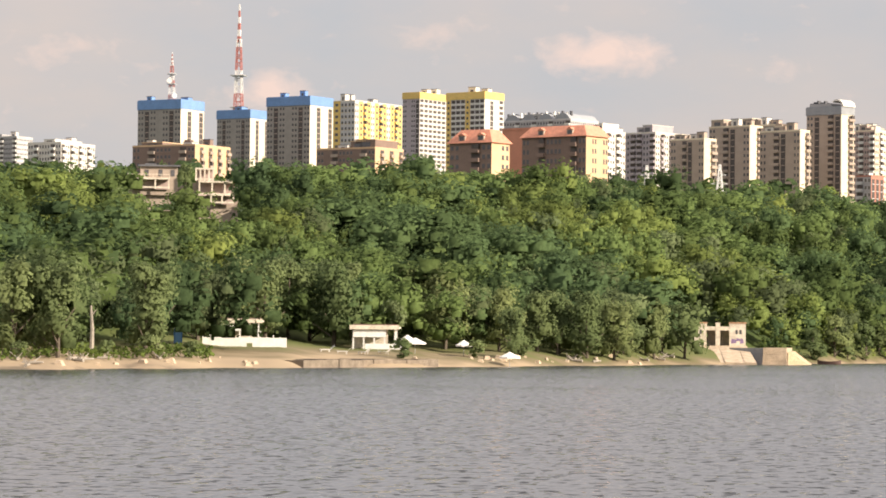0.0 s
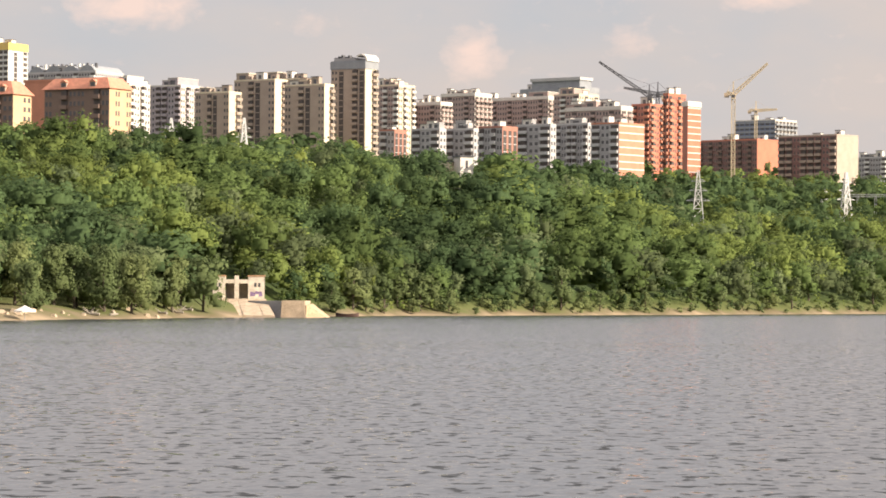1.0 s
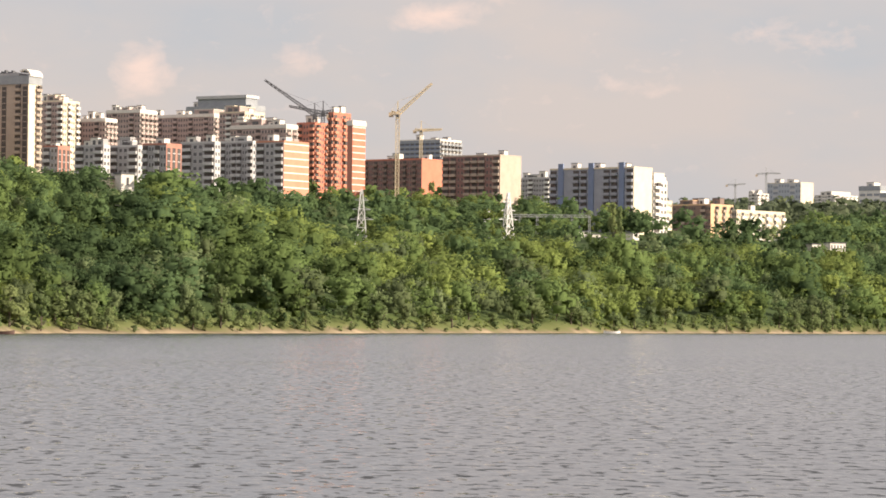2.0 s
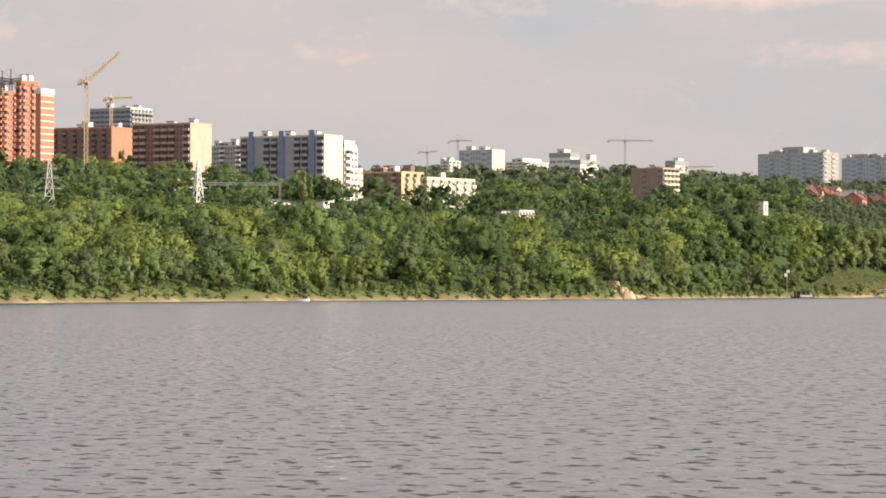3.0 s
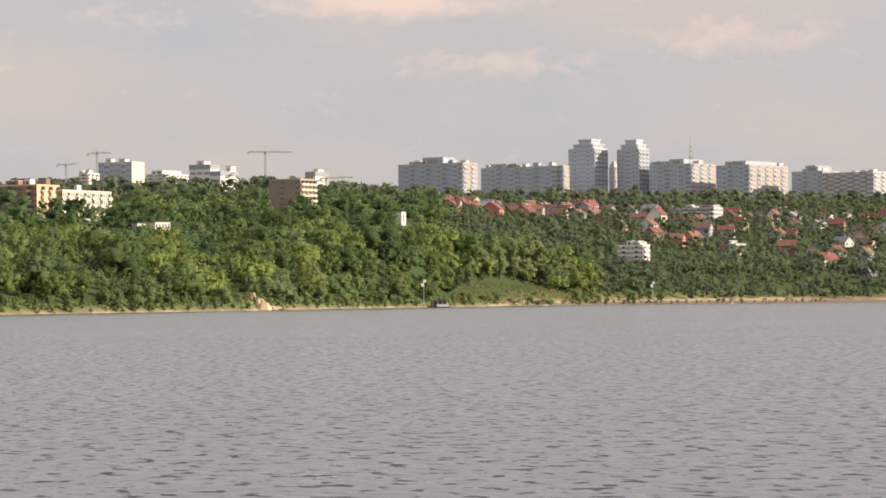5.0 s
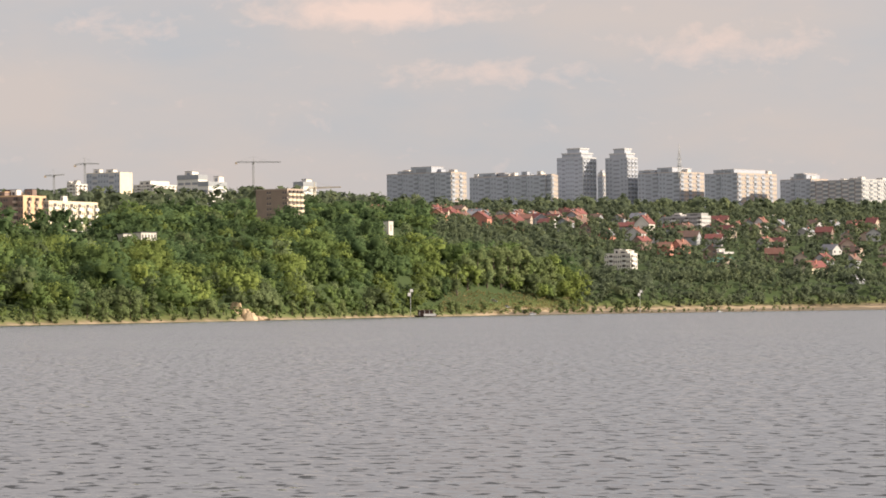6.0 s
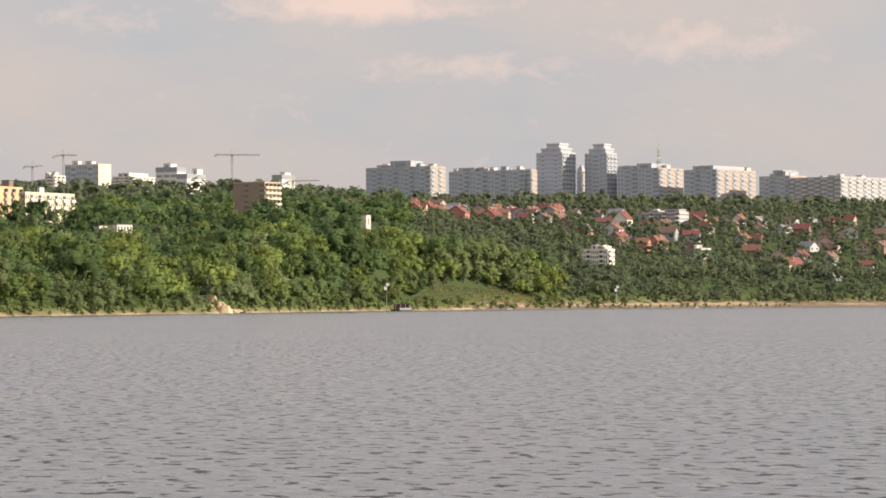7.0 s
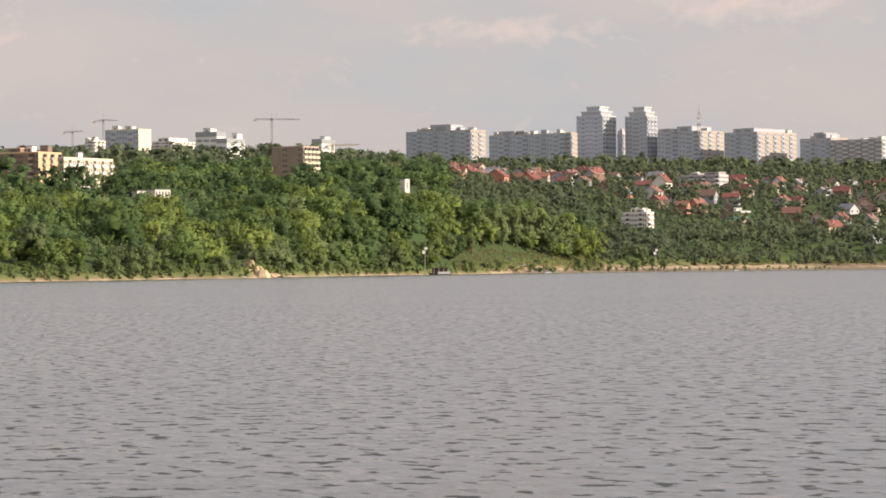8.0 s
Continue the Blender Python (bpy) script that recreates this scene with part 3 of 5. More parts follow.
            part("raised_bay", s, [WALL[front], WALL[side], glass], b)
    for i in range(boxes):
        bw, bd, bh = rnd.uniform(2.8, 5.2), min(rnd.uniform(2.5, 4.5), d * 0.6), rnd.uniform(2.2, 4.4)
        if glass is GLASS_FAR:
            bw, bd, bh = bw * 2.2, min(bd * 2.5, d * 0.7), bh * 1.5
        bw = min(bw, w * 0.5)
        u = -w + bw / 2 + (w - bw) * (i + 0.5 + rnd.uniform(-0.3, 0.3)) / boxes
        v = rnd.uniform(bd / 2, max(bd / 2 + 0.1, d - bd / 2))
        s = Shape()
        s.box(u - bw / 2, u + bw / 2, v - bd / 2, v + bd / 2, h, h + bh, 0)
        s.box(u - bw / 2 - 0.2, u + bw / 2 + 0.2, v - bd / 2 - 0.2, v + bd / 2 + 0.2, h + bh, h + bh + 0.25, 1)
        s.box(u - bw * 0.2, u + bw * 0.2, v - bd / 2 - 0.04, v, h + 0.3, h + bh * 0.7, 2)
        part("lift_house", s, [WALL[crown[0] if crown and crown[0] in ("blue",) else "white"] if style not in ("tan", "brown", "farslab", "fartower") else WALL[front if i % 2 else "white"], TAR, glass], b)
    for i in range(steps):
        s = Shape()
        k = 0.16 * (i + 1)
        s.box(-w * (1 - k), -w * k * 0.6, d * k * 0.5, d * (1 - k * 0.6), h + 7 * i, h + 7 * (i + 1), 0)
        s.box(-w * (1 - k) - 0.8, -w * k * 0.6 + 0.8, d * k * 0.5 - 0.8, d * (1 - k * 0.6) + 0.8, h + 7 * (i + 1) - 1.6, h + 7 * (i + 1) + 0.4, 1)
        part("stepped_top", s, [WALL[front], WALL[side]], b)
    for i in range(vaults):
        u, r = -w + (i + 0.5) * w / vaults, w / vaults * 0.47
        s = Shape()
        s.tube((u, 0.1, h - r * 0.25), (u, d, h - r * 0.25), r, r, 0, 18)
        vault = part("roof_vault", s, WALL["slate"], b, "grey barrel-vaulted roof")
        for k in range(4):
            s = Shape()
            s.box(u - r * 0.7 + k * r * 0.4, u - r * 0.5 + k * r * 0.4, 0.6 + k, 2.0 + k, h + r * 0.3, h + r * (0.85 + 0.12 * (k % 2)), 0)
            part("roof_vent", s, PARAPET if (i + k) % 2 else TAR, vault)
    if arch:
        s = Shape()
        for i in range(8):
            a0, a1 = math.pi * i / 8 * 0.75, math.pi * (i + 1) / 8 * 0.75
            r0, r1 = 3.1, 3.9
            q = [(math.cos(a) * r - 3.0, math.sin(a) * r * 0.9) for a, r in ((a0, r0), (a0, r1), (a1, r1), (a1, r0))]
            s.hexa([(u, 0.4, h + 0.4 + v) for u, v in q], [(u, d, h + 0.4 + v) for u, v in q])
        part("roof_arch", s, WALL["white"], b, "curved white roof arch")
        s = Shape()
        s.box(-w + 1, -6.5, 1, d - 1, h, h + 2.2, 0)
        for i in range(6):
            s.box(-w + 1 + i * 2, -w + 2 + i * 2, 1.5, 3.5, h + 2.2, h + 2.6 + (i * 37 % 5) * 0.3, 1)
        part("roof_plant", s, [WALL["grey"], DARKSTEEL], b)
    return b


block('apartment_block', -550.4, 1450.1, -14.2, 20.0, 29.5, 100.4, 'whitelow', 'low white apartment block half hidden by trees', 'building')
block('apartment_block', -758.9, 1917.9, -13.4, 41.2, 18.2, 135.9, 'greylow', 'pale grey apartment block behind the trees', 'building')
block('apartment_block', -528.0, 1568.4, -16.4, 27.9, 21.6, 130.7, 'blue', 'pale panel tower with a blue top band', 'building')
block('apartment_block', -537.6, 1723.0, -17.7, 23.6, 18.9, 136.9, 'blue', 'pale panel tower with a bright blue crown', 'building')
block('apartment_block', -474.3, 1629.4, -18.8, 29.0, 22.1, 136.8, 'blue', 'cream panel tower with blue crown and dark balconies', 'building')
block('apartment_block', -444.7, 1341.8, -16.7, 34.9, 28.3, 91.7, 'brown', 'low brown brick block with stepped lit parapets', 'building')
block('apartment_block', -427.6, 1552.2, -19.6, 13.6, 43.4, 127.9, 'yellowwhite', 'white and yellow tower with rounded balcony stacks', 'building')
block('apartment_block', -473.4, 1870.0, -20.8, 12.9, 28.7, 158.2, 'yellow', 'white tower with yellow corners and dark balcony rows', 'building')
block('apartment_block', -391.2, 1693.5, -22.0, 26.3, 18.8, 143.5, 'yellowtwin', 'grey and yellow tower with striped balconies', 'building')
block('apartment_block', -345.7, 1288.2, -20.0, 30.8, 21.5, 86.4, 'brown', 'low brown brick building with a flat roof', 'building')
block('brick_house', -222.9, 975.4, -22.1, 16.7, 10.2, 68.0, 'redbrick', 'brown brick house with an orange mansard roof', 'building', mansard=4.5)
block('brick_house', -207.4, 1054.2, -23.9, 27.4, 13.3, 75.3, 'redbrick', 'large brick building with an orange mansard roof and tan gable', 'building', mansard=4.0)
block('stair_tower', -229.3, 1099.6, -23.2, 21.7, 10.0, 81.0, 'orange', 'orange plastered stair tower beside a brick building', 'building')
block('apartment_block', -350.8, 1737.0, -23.6, 47.2, 28.1, 131.1, 'greylow', 'grey block with a domed roof full of vents', 'building', vaults=4)
block('apartment_block', -266.5, 1398.4, -24.2, 9.5, 16.7, 100.4, 'whitelow', 'white stepped apartment block in full sun', 'building')
block('apartment_block', -274.2, 1578.6, -25.1, 24.1, 23.8, 112.1, 'lilac', 'lilac and white panel block with a sunlit gable', 'building')
block('apartment_block', -225.8, 1431.8, -26.0, 19.0, 10.1, 98.9, 'tan', 'tan brick apartment block with stepped roof boxes', 'building')
block('apartment_block', -212.9, 1491.2, -26.9, 24.1, 10.9, 109.0, 'tan', 'tan brick block with sunlit balcony stack', 'building')
block('apartment_block', -183.8, 1453.6, -27.8, 23.1, 7.9, 104.0, 'tan', 'tall tan brick block with sunlit corner', 'building')
block('residential_tower', -169.7, 1499.3, -28.5, 20.4, 10.6, 118.6, 'tower', 'tall tan tower with grey glass crown and arched roof', 'building', arch=True)
block('apartment_block', -215.1, 1606.1, -27.4, 27.0, 12.8, 117.6, 'tan', 'tan brick block behind other blocks', 'building')
block('apartment_block', -169.2, 1653.1, -29.1, 14.0, 15.2, 117.5, 'pink', 'pinkish brick block with white roof boxes', 'building')
block('apartment_block', -148.3, 1671.6, -29.9, 44.7, 10.7, 109.5, 'pinkrow', 'long pinkish panel block with white parapets', 'building')
block('apartment_block', -141.0, 1814.5, -30.5, 24.2, 17.3, 123.9, 'pinkrow', 'pinkish panel block with stepped white roof', 'building')
block('apartment_block', -99.4, 1840.7, -31.9, 45.0, 20.5, 123.7, 'pinkrow', 'long white and pink panel block', 'building')
block('apartment_block', -76.6, 1741.4, -32.4, 17.4, 19.3, 118.5, 'pink', 'brick block with white balconies', 'building')
block('apartment_block', -46.2, 1522.7, -33.2, 33.8, 9.7, 98.0, 'pinkrow', 'panel block with cluttered white roof', 'building')
block('apartment_block', -151.9, 1467.4, -29.0, 8.5, 10.3, 83.2, 'greyred', 'grey panel block with red and white gable', 'building')
block('apartment_block', -126.6, 1425.1, -29.9, 15.9, 5.4, 81.5, 'grey', 'grey panel block with balcony rows', 'building')
block('apartment_block', -111.6, 1434.5, -30.5, 16.6, 5.4, 82.0, 'grey', 'grey panel block with white lift house', 'building')
block('apartment_block', -86.1, 1260.1, -31.0, 11.8, 10.8, 73.3, 'greyred', 'grey panel block with red brick gable', 'building')
block('apartment_block', -68.5, 1296.3, -31.9, 17.2, 4.1, 76.3, 'grey', 'grey panel block with stacked balconies', 'building')
block('apartment_block', -58.8, 1437.2, -32.6, 18.2, 5.4, 84.8, 'grey', 'grey panel block with long balcony stacks', 'building')
block('apartment_block', -42.7, 1385.5, -33.2, 15.3, 19.8, 82.1, 'greybrick', 'grey panel block with orange banded brick gable', 'building')
block('office_building', -85.5, 2020.7, -32.5, 51.7, 16.0, 141.5, 'glass', 'wide grey stepped building with glazed floors and roof plant', 'building', steps=1)
block('apartment_block', -32.7, 1546.8, -33.7, 11.0, 16.7, 100.6, 'redtower', 'red brick tower under construction with white floor bands', 'building')
block('apartment_block', -22.7, 1501.0, -34.1, 3.0, 14.7, 102.7, 'redtower', 'red brick tower with open balconies', 'building')
block('apartment_block', -13.2, 1480.7, -34.4, 3.0, 10.8, 97.6, 'redband', 'narrow red brick tower with white bands', 'building')
block('apartment_block', 22.3, 1693.9, -35.7, 39.1, 22.0, 90.9, 'maroon', 'dark maroon block with orange arched end wall', 'building')
block('apartment_block', 60.0, 1555.7, -37.1, 35.6, 18.7, 86.1, 'maroonbeige', 'dark brick block with pale beige end wall', 'building')
block('apartment_block', 37.6, 2007.0, -36.0, 32.1, 24.2, 119.8, 'darkglass', 'grey building under construction with white top floors', 'building')
block('apartment_block', 106.5, 1965.6, -38.0, 25.4, 4.1, 94.1, 'greylow', 'plain grey building with a flat roof', 'building')
block('apartment_block', 118.5, 1446.9, -39.6, 48.6, 15.2, 75.3, 'whiteblue', 'pale block with dark blue stair columns and sunlit gable', 'building')
block('apartment_block', 133.1, 1507.9, -39.9, 3.0, 11.5, 71.8, 'whitelow', 'white stepped wing of an apartment block', 'building')
block('apartment_block', 140.0, 1624.4, -39.7, 3.0, 22.7, 67.0, 'cream', 'low cream brick block with balconies', 'building')
block('apartment_block', 175.9, 1650.4, -40.9, 25.8, 21.0, 66.1, 'brown', 'low brown apartment block with a flat roof', 'building')
block('apartment_block', 183.2, 1592.6, -41.3, 3.0, 44.2, 61.1, 'creambrick', 'low brick block with white window bays', 'building')
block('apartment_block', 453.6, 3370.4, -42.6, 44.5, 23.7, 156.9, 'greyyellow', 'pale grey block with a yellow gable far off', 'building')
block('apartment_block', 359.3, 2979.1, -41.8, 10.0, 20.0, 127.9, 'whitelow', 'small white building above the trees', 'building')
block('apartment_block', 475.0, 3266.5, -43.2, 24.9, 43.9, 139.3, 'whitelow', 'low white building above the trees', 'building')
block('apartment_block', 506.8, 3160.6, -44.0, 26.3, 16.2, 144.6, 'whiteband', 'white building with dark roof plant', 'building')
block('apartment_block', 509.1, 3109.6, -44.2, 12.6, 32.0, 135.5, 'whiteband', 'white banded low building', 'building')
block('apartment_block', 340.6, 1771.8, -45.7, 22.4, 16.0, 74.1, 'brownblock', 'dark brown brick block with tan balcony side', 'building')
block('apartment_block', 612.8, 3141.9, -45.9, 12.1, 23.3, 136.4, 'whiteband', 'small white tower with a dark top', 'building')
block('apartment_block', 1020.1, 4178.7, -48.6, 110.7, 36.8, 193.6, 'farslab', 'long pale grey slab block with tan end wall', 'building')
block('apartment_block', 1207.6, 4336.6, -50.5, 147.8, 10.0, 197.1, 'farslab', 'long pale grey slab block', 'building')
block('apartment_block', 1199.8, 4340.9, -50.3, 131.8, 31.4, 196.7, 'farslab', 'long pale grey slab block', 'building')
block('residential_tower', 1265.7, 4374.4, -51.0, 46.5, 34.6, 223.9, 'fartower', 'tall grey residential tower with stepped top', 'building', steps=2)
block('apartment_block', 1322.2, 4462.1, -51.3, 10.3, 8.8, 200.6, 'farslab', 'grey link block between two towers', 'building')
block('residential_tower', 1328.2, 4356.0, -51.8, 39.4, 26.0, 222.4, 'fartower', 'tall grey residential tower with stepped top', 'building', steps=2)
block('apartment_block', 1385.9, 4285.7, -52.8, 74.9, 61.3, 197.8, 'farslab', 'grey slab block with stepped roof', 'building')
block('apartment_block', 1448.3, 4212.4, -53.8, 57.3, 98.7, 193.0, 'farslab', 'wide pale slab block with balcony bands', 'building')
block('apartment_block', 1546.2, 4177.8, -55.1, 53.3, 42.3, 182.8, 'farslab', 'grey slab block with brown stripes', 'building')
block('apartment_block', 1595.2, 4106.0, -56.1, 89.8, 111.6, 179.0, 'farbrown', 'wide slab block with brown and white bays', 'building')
# ---------------------------------------------------------------- cranes, masts and pylons


def lattice(s, a, b, half, half2, bays, r, mats):
    """A square lattice boom from a to b; mats(bay) gives the material slot."""
    a, b = Vector(a), Vector(b)
    d = (b - a).normalized()
    u = d.cross(Vector((0, 0, 1)) if abs(d.z) < 0.9 else Vector((0, 1, 0))).normalized()
    w = d.cross(u)
    ring = []
    for i in range(bays + 1):
        k = i / bays
        c, hh = a.lerp(b, k), half + (half2 - half) * k
        ring.append([c + (u * p + w * q) * hh for p, q in ((-1, -1), (1, -1), (1, 1), (-1, 1))])
    for i in range(bays):
        for j in range(4):
            s.beam(ring[i][j], ring[i + 1][j], r, mats(i))
            s.beam(ring[i][j], ring[i + 1][(j + 1) % 4], r * 0.6, mats(i))
            s.beam(ring[i + 1][j], ring[i + 1][(j + 1) % 4], r * 0.6, mats(i))


def tower_crane(x, y, base, top, tip, tail, paint, label, r=0.16):
    """Tower crane: lattice mast, slewing cab, jib out to the point tip, counter-jib to tail."""
    c = thing("tower_crane", pose(x, y, base), label, "crane", "building site cranes")
    h = top - base
    s = Shape()
    lattice(s, (0, 0, 0), (0, 0, h), 0.8, 0.8, max(6, int(h / 3)), r * 0.8, lambda i: 0)
    part("mast", s, paint, c)
    s = Shape()
    lattice(s, (0, 0, h), tip, 0.75, 0.35, 12, r * 0.85, lambda i: 0)
    part("jib", s, paint, c)
    s = Shape()
    lattice(s, (0, 0, h), tail, 0.7, 0.6, 4, r * 0.85, lambda i: 0)
    part("counter_jib", s, paint, c)
    s = Shape()
    s.box(tail[0] - 1.1, tail[0] + 1.1, tail[1] - 0.8, tail[1] + 0.8, tail[2] - 2.2, tail[2] - 0.2)
    part("counterweight", s, CONCRETE, c)
    s = Shape()
    s.box(-0.9, 0.9, -2.2, -0.9, h - 2.0, h + 0.4, 0)
    s.box(-0.7, 0.7, -2.3, -2.1, h - 1.4, h - 0.1, 1)
    part("cab", s, [paint, GLASS], c)
    s = Shape()
    s.beam((0, 0, h), (0, 0, h + 6), r * 1.6, 0, r)
    s.beam((0, 0, h + 6), [q * 0.7 for q in tip[:2]] + [h + (tip[2] - h) * 0.7], 0.05)
    s.beam((0, 0, h + 6), tail, 0.05)
    part("tie_mast", s, paint, c)


tower_crane(-33.0, 1549.6, 62, 105.0, (-25.0, -1, 60.2), (7, 0, 43.5), DARKSTEEL, "tower crane with raised dark jib on a site", 0.22)
tower_crane(-29.0, 1560.0, 62, 107.0, (-17.0, -1, 48.0), (5, 0, 46.0), DARKSTEEL, "tower crane with low jib behind a brick tower", 0.2)
tower_crane(8.0, 1400.0, 48, 96.0, (15.2, -1, 62.0), (-3.0, 0, 49.0), YELLOWSTEEL, "yellow tower crane with raised jib", 0.22)
tower_crane(24.6, 1950.0, 60, 122.5, (13.0, -1, 63.2), (-4, 0, 62.8), YELLOWSTEEL, "tower crane behind an unfinished building", 0.26)
tower_crane(579.8, 3249.7, 110, 162.5, (29, -5, 52.2), (-17.7, 3, 52.6), STEEL, "far tower crane with level jib", 0.22)
tower_crane(404.1, 3275.9, 110, 162.5, (15, -2, 52.0), (-10, 1, 51.0), STEEL, "far tower crane above pale flats", 0.22)
tower_crane(372.0, 3279.6, 108, 150.0, (11, -1, 43.0), (-9, 1, 42.0), STEEL, "far small tower crane above the trees", 0.22)
tower_crane(585.6, 2943.5, 92, 122.5, (25, -5, 31), (-6, 1, 30), YELLOWSTEEL, "far crane half hidden by trees", 0.22)


def radio_mast(x, y, base, top, half, label, dishes=0, paints=None):
    m = thing("radio_mast", pose(x, y, base), label, "mast")
    h = top - base
    bays = 16
    s = Shape()
    lattice(s, (0, 0, 0), (0, 0, h * 0.78), half, half * 0.32, bays, half * 0.075, lambda i: (i // 3) % 2)
    part("lattice_shaft", s, paints or [REDSTEEL, WHITESTEEL], m)
    for i in range(6):
        s = Shape()
        s.beam((0, 0, h * (0.76 + 0.04 * i)), (0, 0, h * (0.80 + 0.04 * i)), half * (0.30 - 0.035 * i))
        part("aerial", s, (paints or [REDSTEEL, WHITESTEEL])[i % 2], m)
    for k in (0.35, 0.55):
        s = Shape()
        s.box(-half * 1.3, half * 1.3, -half * 1.3, half * 1.3, h * k, h * k + 0.5)
        part("platform", s, STEEL, m)
    for i in range(dishes):
        s = Shape()
        a = Vector((half * (1.4 if i else -0.4), -half * 1.2, h * (0.12 + 0.3 * (1 - i))))
        s.tube(a, a + Vector((0.2, -0.7, 0)), 1.3, 1.5, 0, 12)
        part("dish", s, WHITESTEEL, m, "white dish aerial")


radio_mast(-567.1, 1793.4, 110.0, 206.9, 3.3, "tall red and white lattice radio mast")
radio_mast(-536.3, 1577.7, 130.6, 157.3, 1.6, "short red lattice mast with dishes on a tower roof", 2)
radio_mast(1385.4, 4285.9, 190.0, 238.6, 2.6, "pale lattice mast above far slab blocks", 0, [STEEL, WHITESTEEL])


def pylon(x, y, base, top, half, turn=0.0):
    m = thing("power_pylon", pose(x, y, base, 0, 0, turn), "grey steel lattice power pylon above the trees", "pylon", "power pylons")
    h = top - base
    s = Shape()
    lattice(s, (0, 0, 0), (0, 0, h), half, 0.3, 7, 0.16, lambda i: 0)
    part("lattice_shaft", s, WHITESTEEL, m)
    for k, reach in ((0.55, 4.4), (0.70, 3.4), (0.84, 2.6)):
        s = Shape()
        s.beam((-reach, 0, h * k), (reach, 0, h * k), 0.12)
        s.beam((-reach, 0, h * k), (0, 0, h * k + 1.2), 0.07)
        s.beam((reach, 0, h * k), (0, 0, h * k + 1.2), 0.07)
        part("cross_arm", s, STEEL, m)


pylon(-5.9, 1160.0, 27, 51.9, 2.6)
pylon(54.3, 1299.0, 32, 57.0, 2.4, 30)
pylon(-188.4, 1235.7, 50, 75.6, 2.4, 20)
pylon(-217.2, 1231.0, 50, 75.2, 2.2, 20)
pylon(47.0, 1330.0, 34, 51.0, 1.8, 50)

# ---------------------------------------------------------------- houses on the right-hand hill


def house(x, y, turn, w, d, eaves, pitch, wall, roof, label, name="house"):
    z = ground_at(x, y) - 0.6
    b = thing(name, pose(x, y, z, 0, 0, turn), label, "house", "hillside houses")
    h = eaves + 0.6
    s = Shape()
    s.box(-w / 2, w / 2, -d / 2, d / 2, 0, h)
    for sy in (-1, 1):
        s.tri((-w / 2, sy * d / 2, h), (w / 2, sy * d / 2, h), (0, sy * d / 2, h + pitch))
    part("wall", s, WALL[wall], b)
    s = Shape()
    o = 0.6
    for sx in (-1, 1):
        lo, hi = (sx * (w / 2 + o), h - o * pitch / (w / 2)), (0, h + pitch)
        s.hexa([(lo[0], -d / 2 - o, lo[1]), (lo[0], d / 2 + o, lo[1]), (hi[0], d / 2 + o, hi[1]), (hi[0], -d / 2 - o, hi[1])],
               [(lo[0], -d / 2 - o, lo[1] + 0.3), (lo[0], d / 2 + o, lo[1] + 0.3), (hi[0], d / 2 + o, hi[1] + 0.3), (hi[0], -d / 2 - o, hi[1] + 0.3)])
    part("roof", s, ROOFS[roof], b)
    for fl in range(max(1, int(eaves / 2.9))):
        for u in (-0.28, 0.28):
            s = Shape()
            s.box(u * w - 0.9, u * w + 0.9, -d / 2 - 0.05, -d / 2 + 0.2, 1.6 + fl * 2.9, 3.1 + fl * 2.9, 0)
            pane = part("window", s, GLASS, b)
            s = Shape()
            s.box(u * w - 1.1, u * w + 1.1, -d / 2 - 0.15, -d / 2 + 0.2, 1.45 + fl * 2.9, 1.6 + fl * 2.9)
            part("sill", s, PARAPET, pane)
        s = Shape()
        s.box(w / 2 - 0.2, w / 2 + 0.05, -0.9, 0.9, 1.6 + fl * 2.9, 3.1 + fl * 2.9)
        part("window", s, GLASS, b)
    s = Shape()
    s.box(w * 0.15, w * 0.15 + 0.9, -0.5, 0.4, h + pitch * 0.4, h + pitch + 1.0)
    part("chimney", s, WALL["redbrick"], b)


rnd = random.Random(5)
WALLS_H, ROOFS_H = ("palegrey", "beige", "tan", "redbrick", "slate", "grey", "brown"), ("red", "brown", "grey", "rust", "red", "brown", "grey")
VILLAS = ((728.0, 2135.0), (783.0, 2353.0), (606.0, 1965.0))
spots = []
tries = 0
while len(spots) < 140 and tries < 12000:
    tries += 1
    if tries % 5 < 2:  # the dense old quarter on the brow
        az, far = rnd.uniform(12.3, 16.2), rnd.uniform(2480, 2660)
    else:  # terraces of houses down the slope
        az = rnd.uniform(14.8, 22.8)
        far = rnd.choice((2130, 2230, 2330, 2440, 2560)) + rnd.uniform(-14, 14)
        if far < np.interp(az, (14, 16, 18, 23), (2400, 2300, 2180, 2120)):
            continue
    hx, hy = far * math.sin(radians(az)), far * math.cos(radians(az))
    if all((hx - a) ** 2 + (hy - c) ** 2 > 14 ** 2 for a, c in spots) and all((hx - a) ** 2 + (hy - c) ** 2 > 34 ** 2 for a, c in VILLAS):
        spots.append((hx, hy))
for i, (hx, hy) in enumerate(spots):
    wk, rk = WALLS_H[rnd.randrange(7)], ROOFS_H[rnd.randrange(7)]
    house(hx, hy, rnd.choice((-50, -35, -15, 40, 60)) + rnd.uniform(-8, 8), rnd.uniform(8, 12), rnd.uniform(9, 14), rnd.choice((3.2, 5.8, 6.4)), rnd.uniform(2.8, 4.6), wk, rk,
          f"{'two-storey' if i % 3 else 'small'} {dict(redbrick='red brick', slate='dark grey', palegrey='pale grey').get(wk, wk)} house with a {rk} pitched roof")
house(761.8, 2041.3, -62, 12, 16, 4.5, 4.5, "cream", "red", "cream house with a bright red roof near the shore")
house(705.9, 2073.5, 30, 12, 16, 3.6, 3.0, "tan", "green", "brick house with a faded green roof")
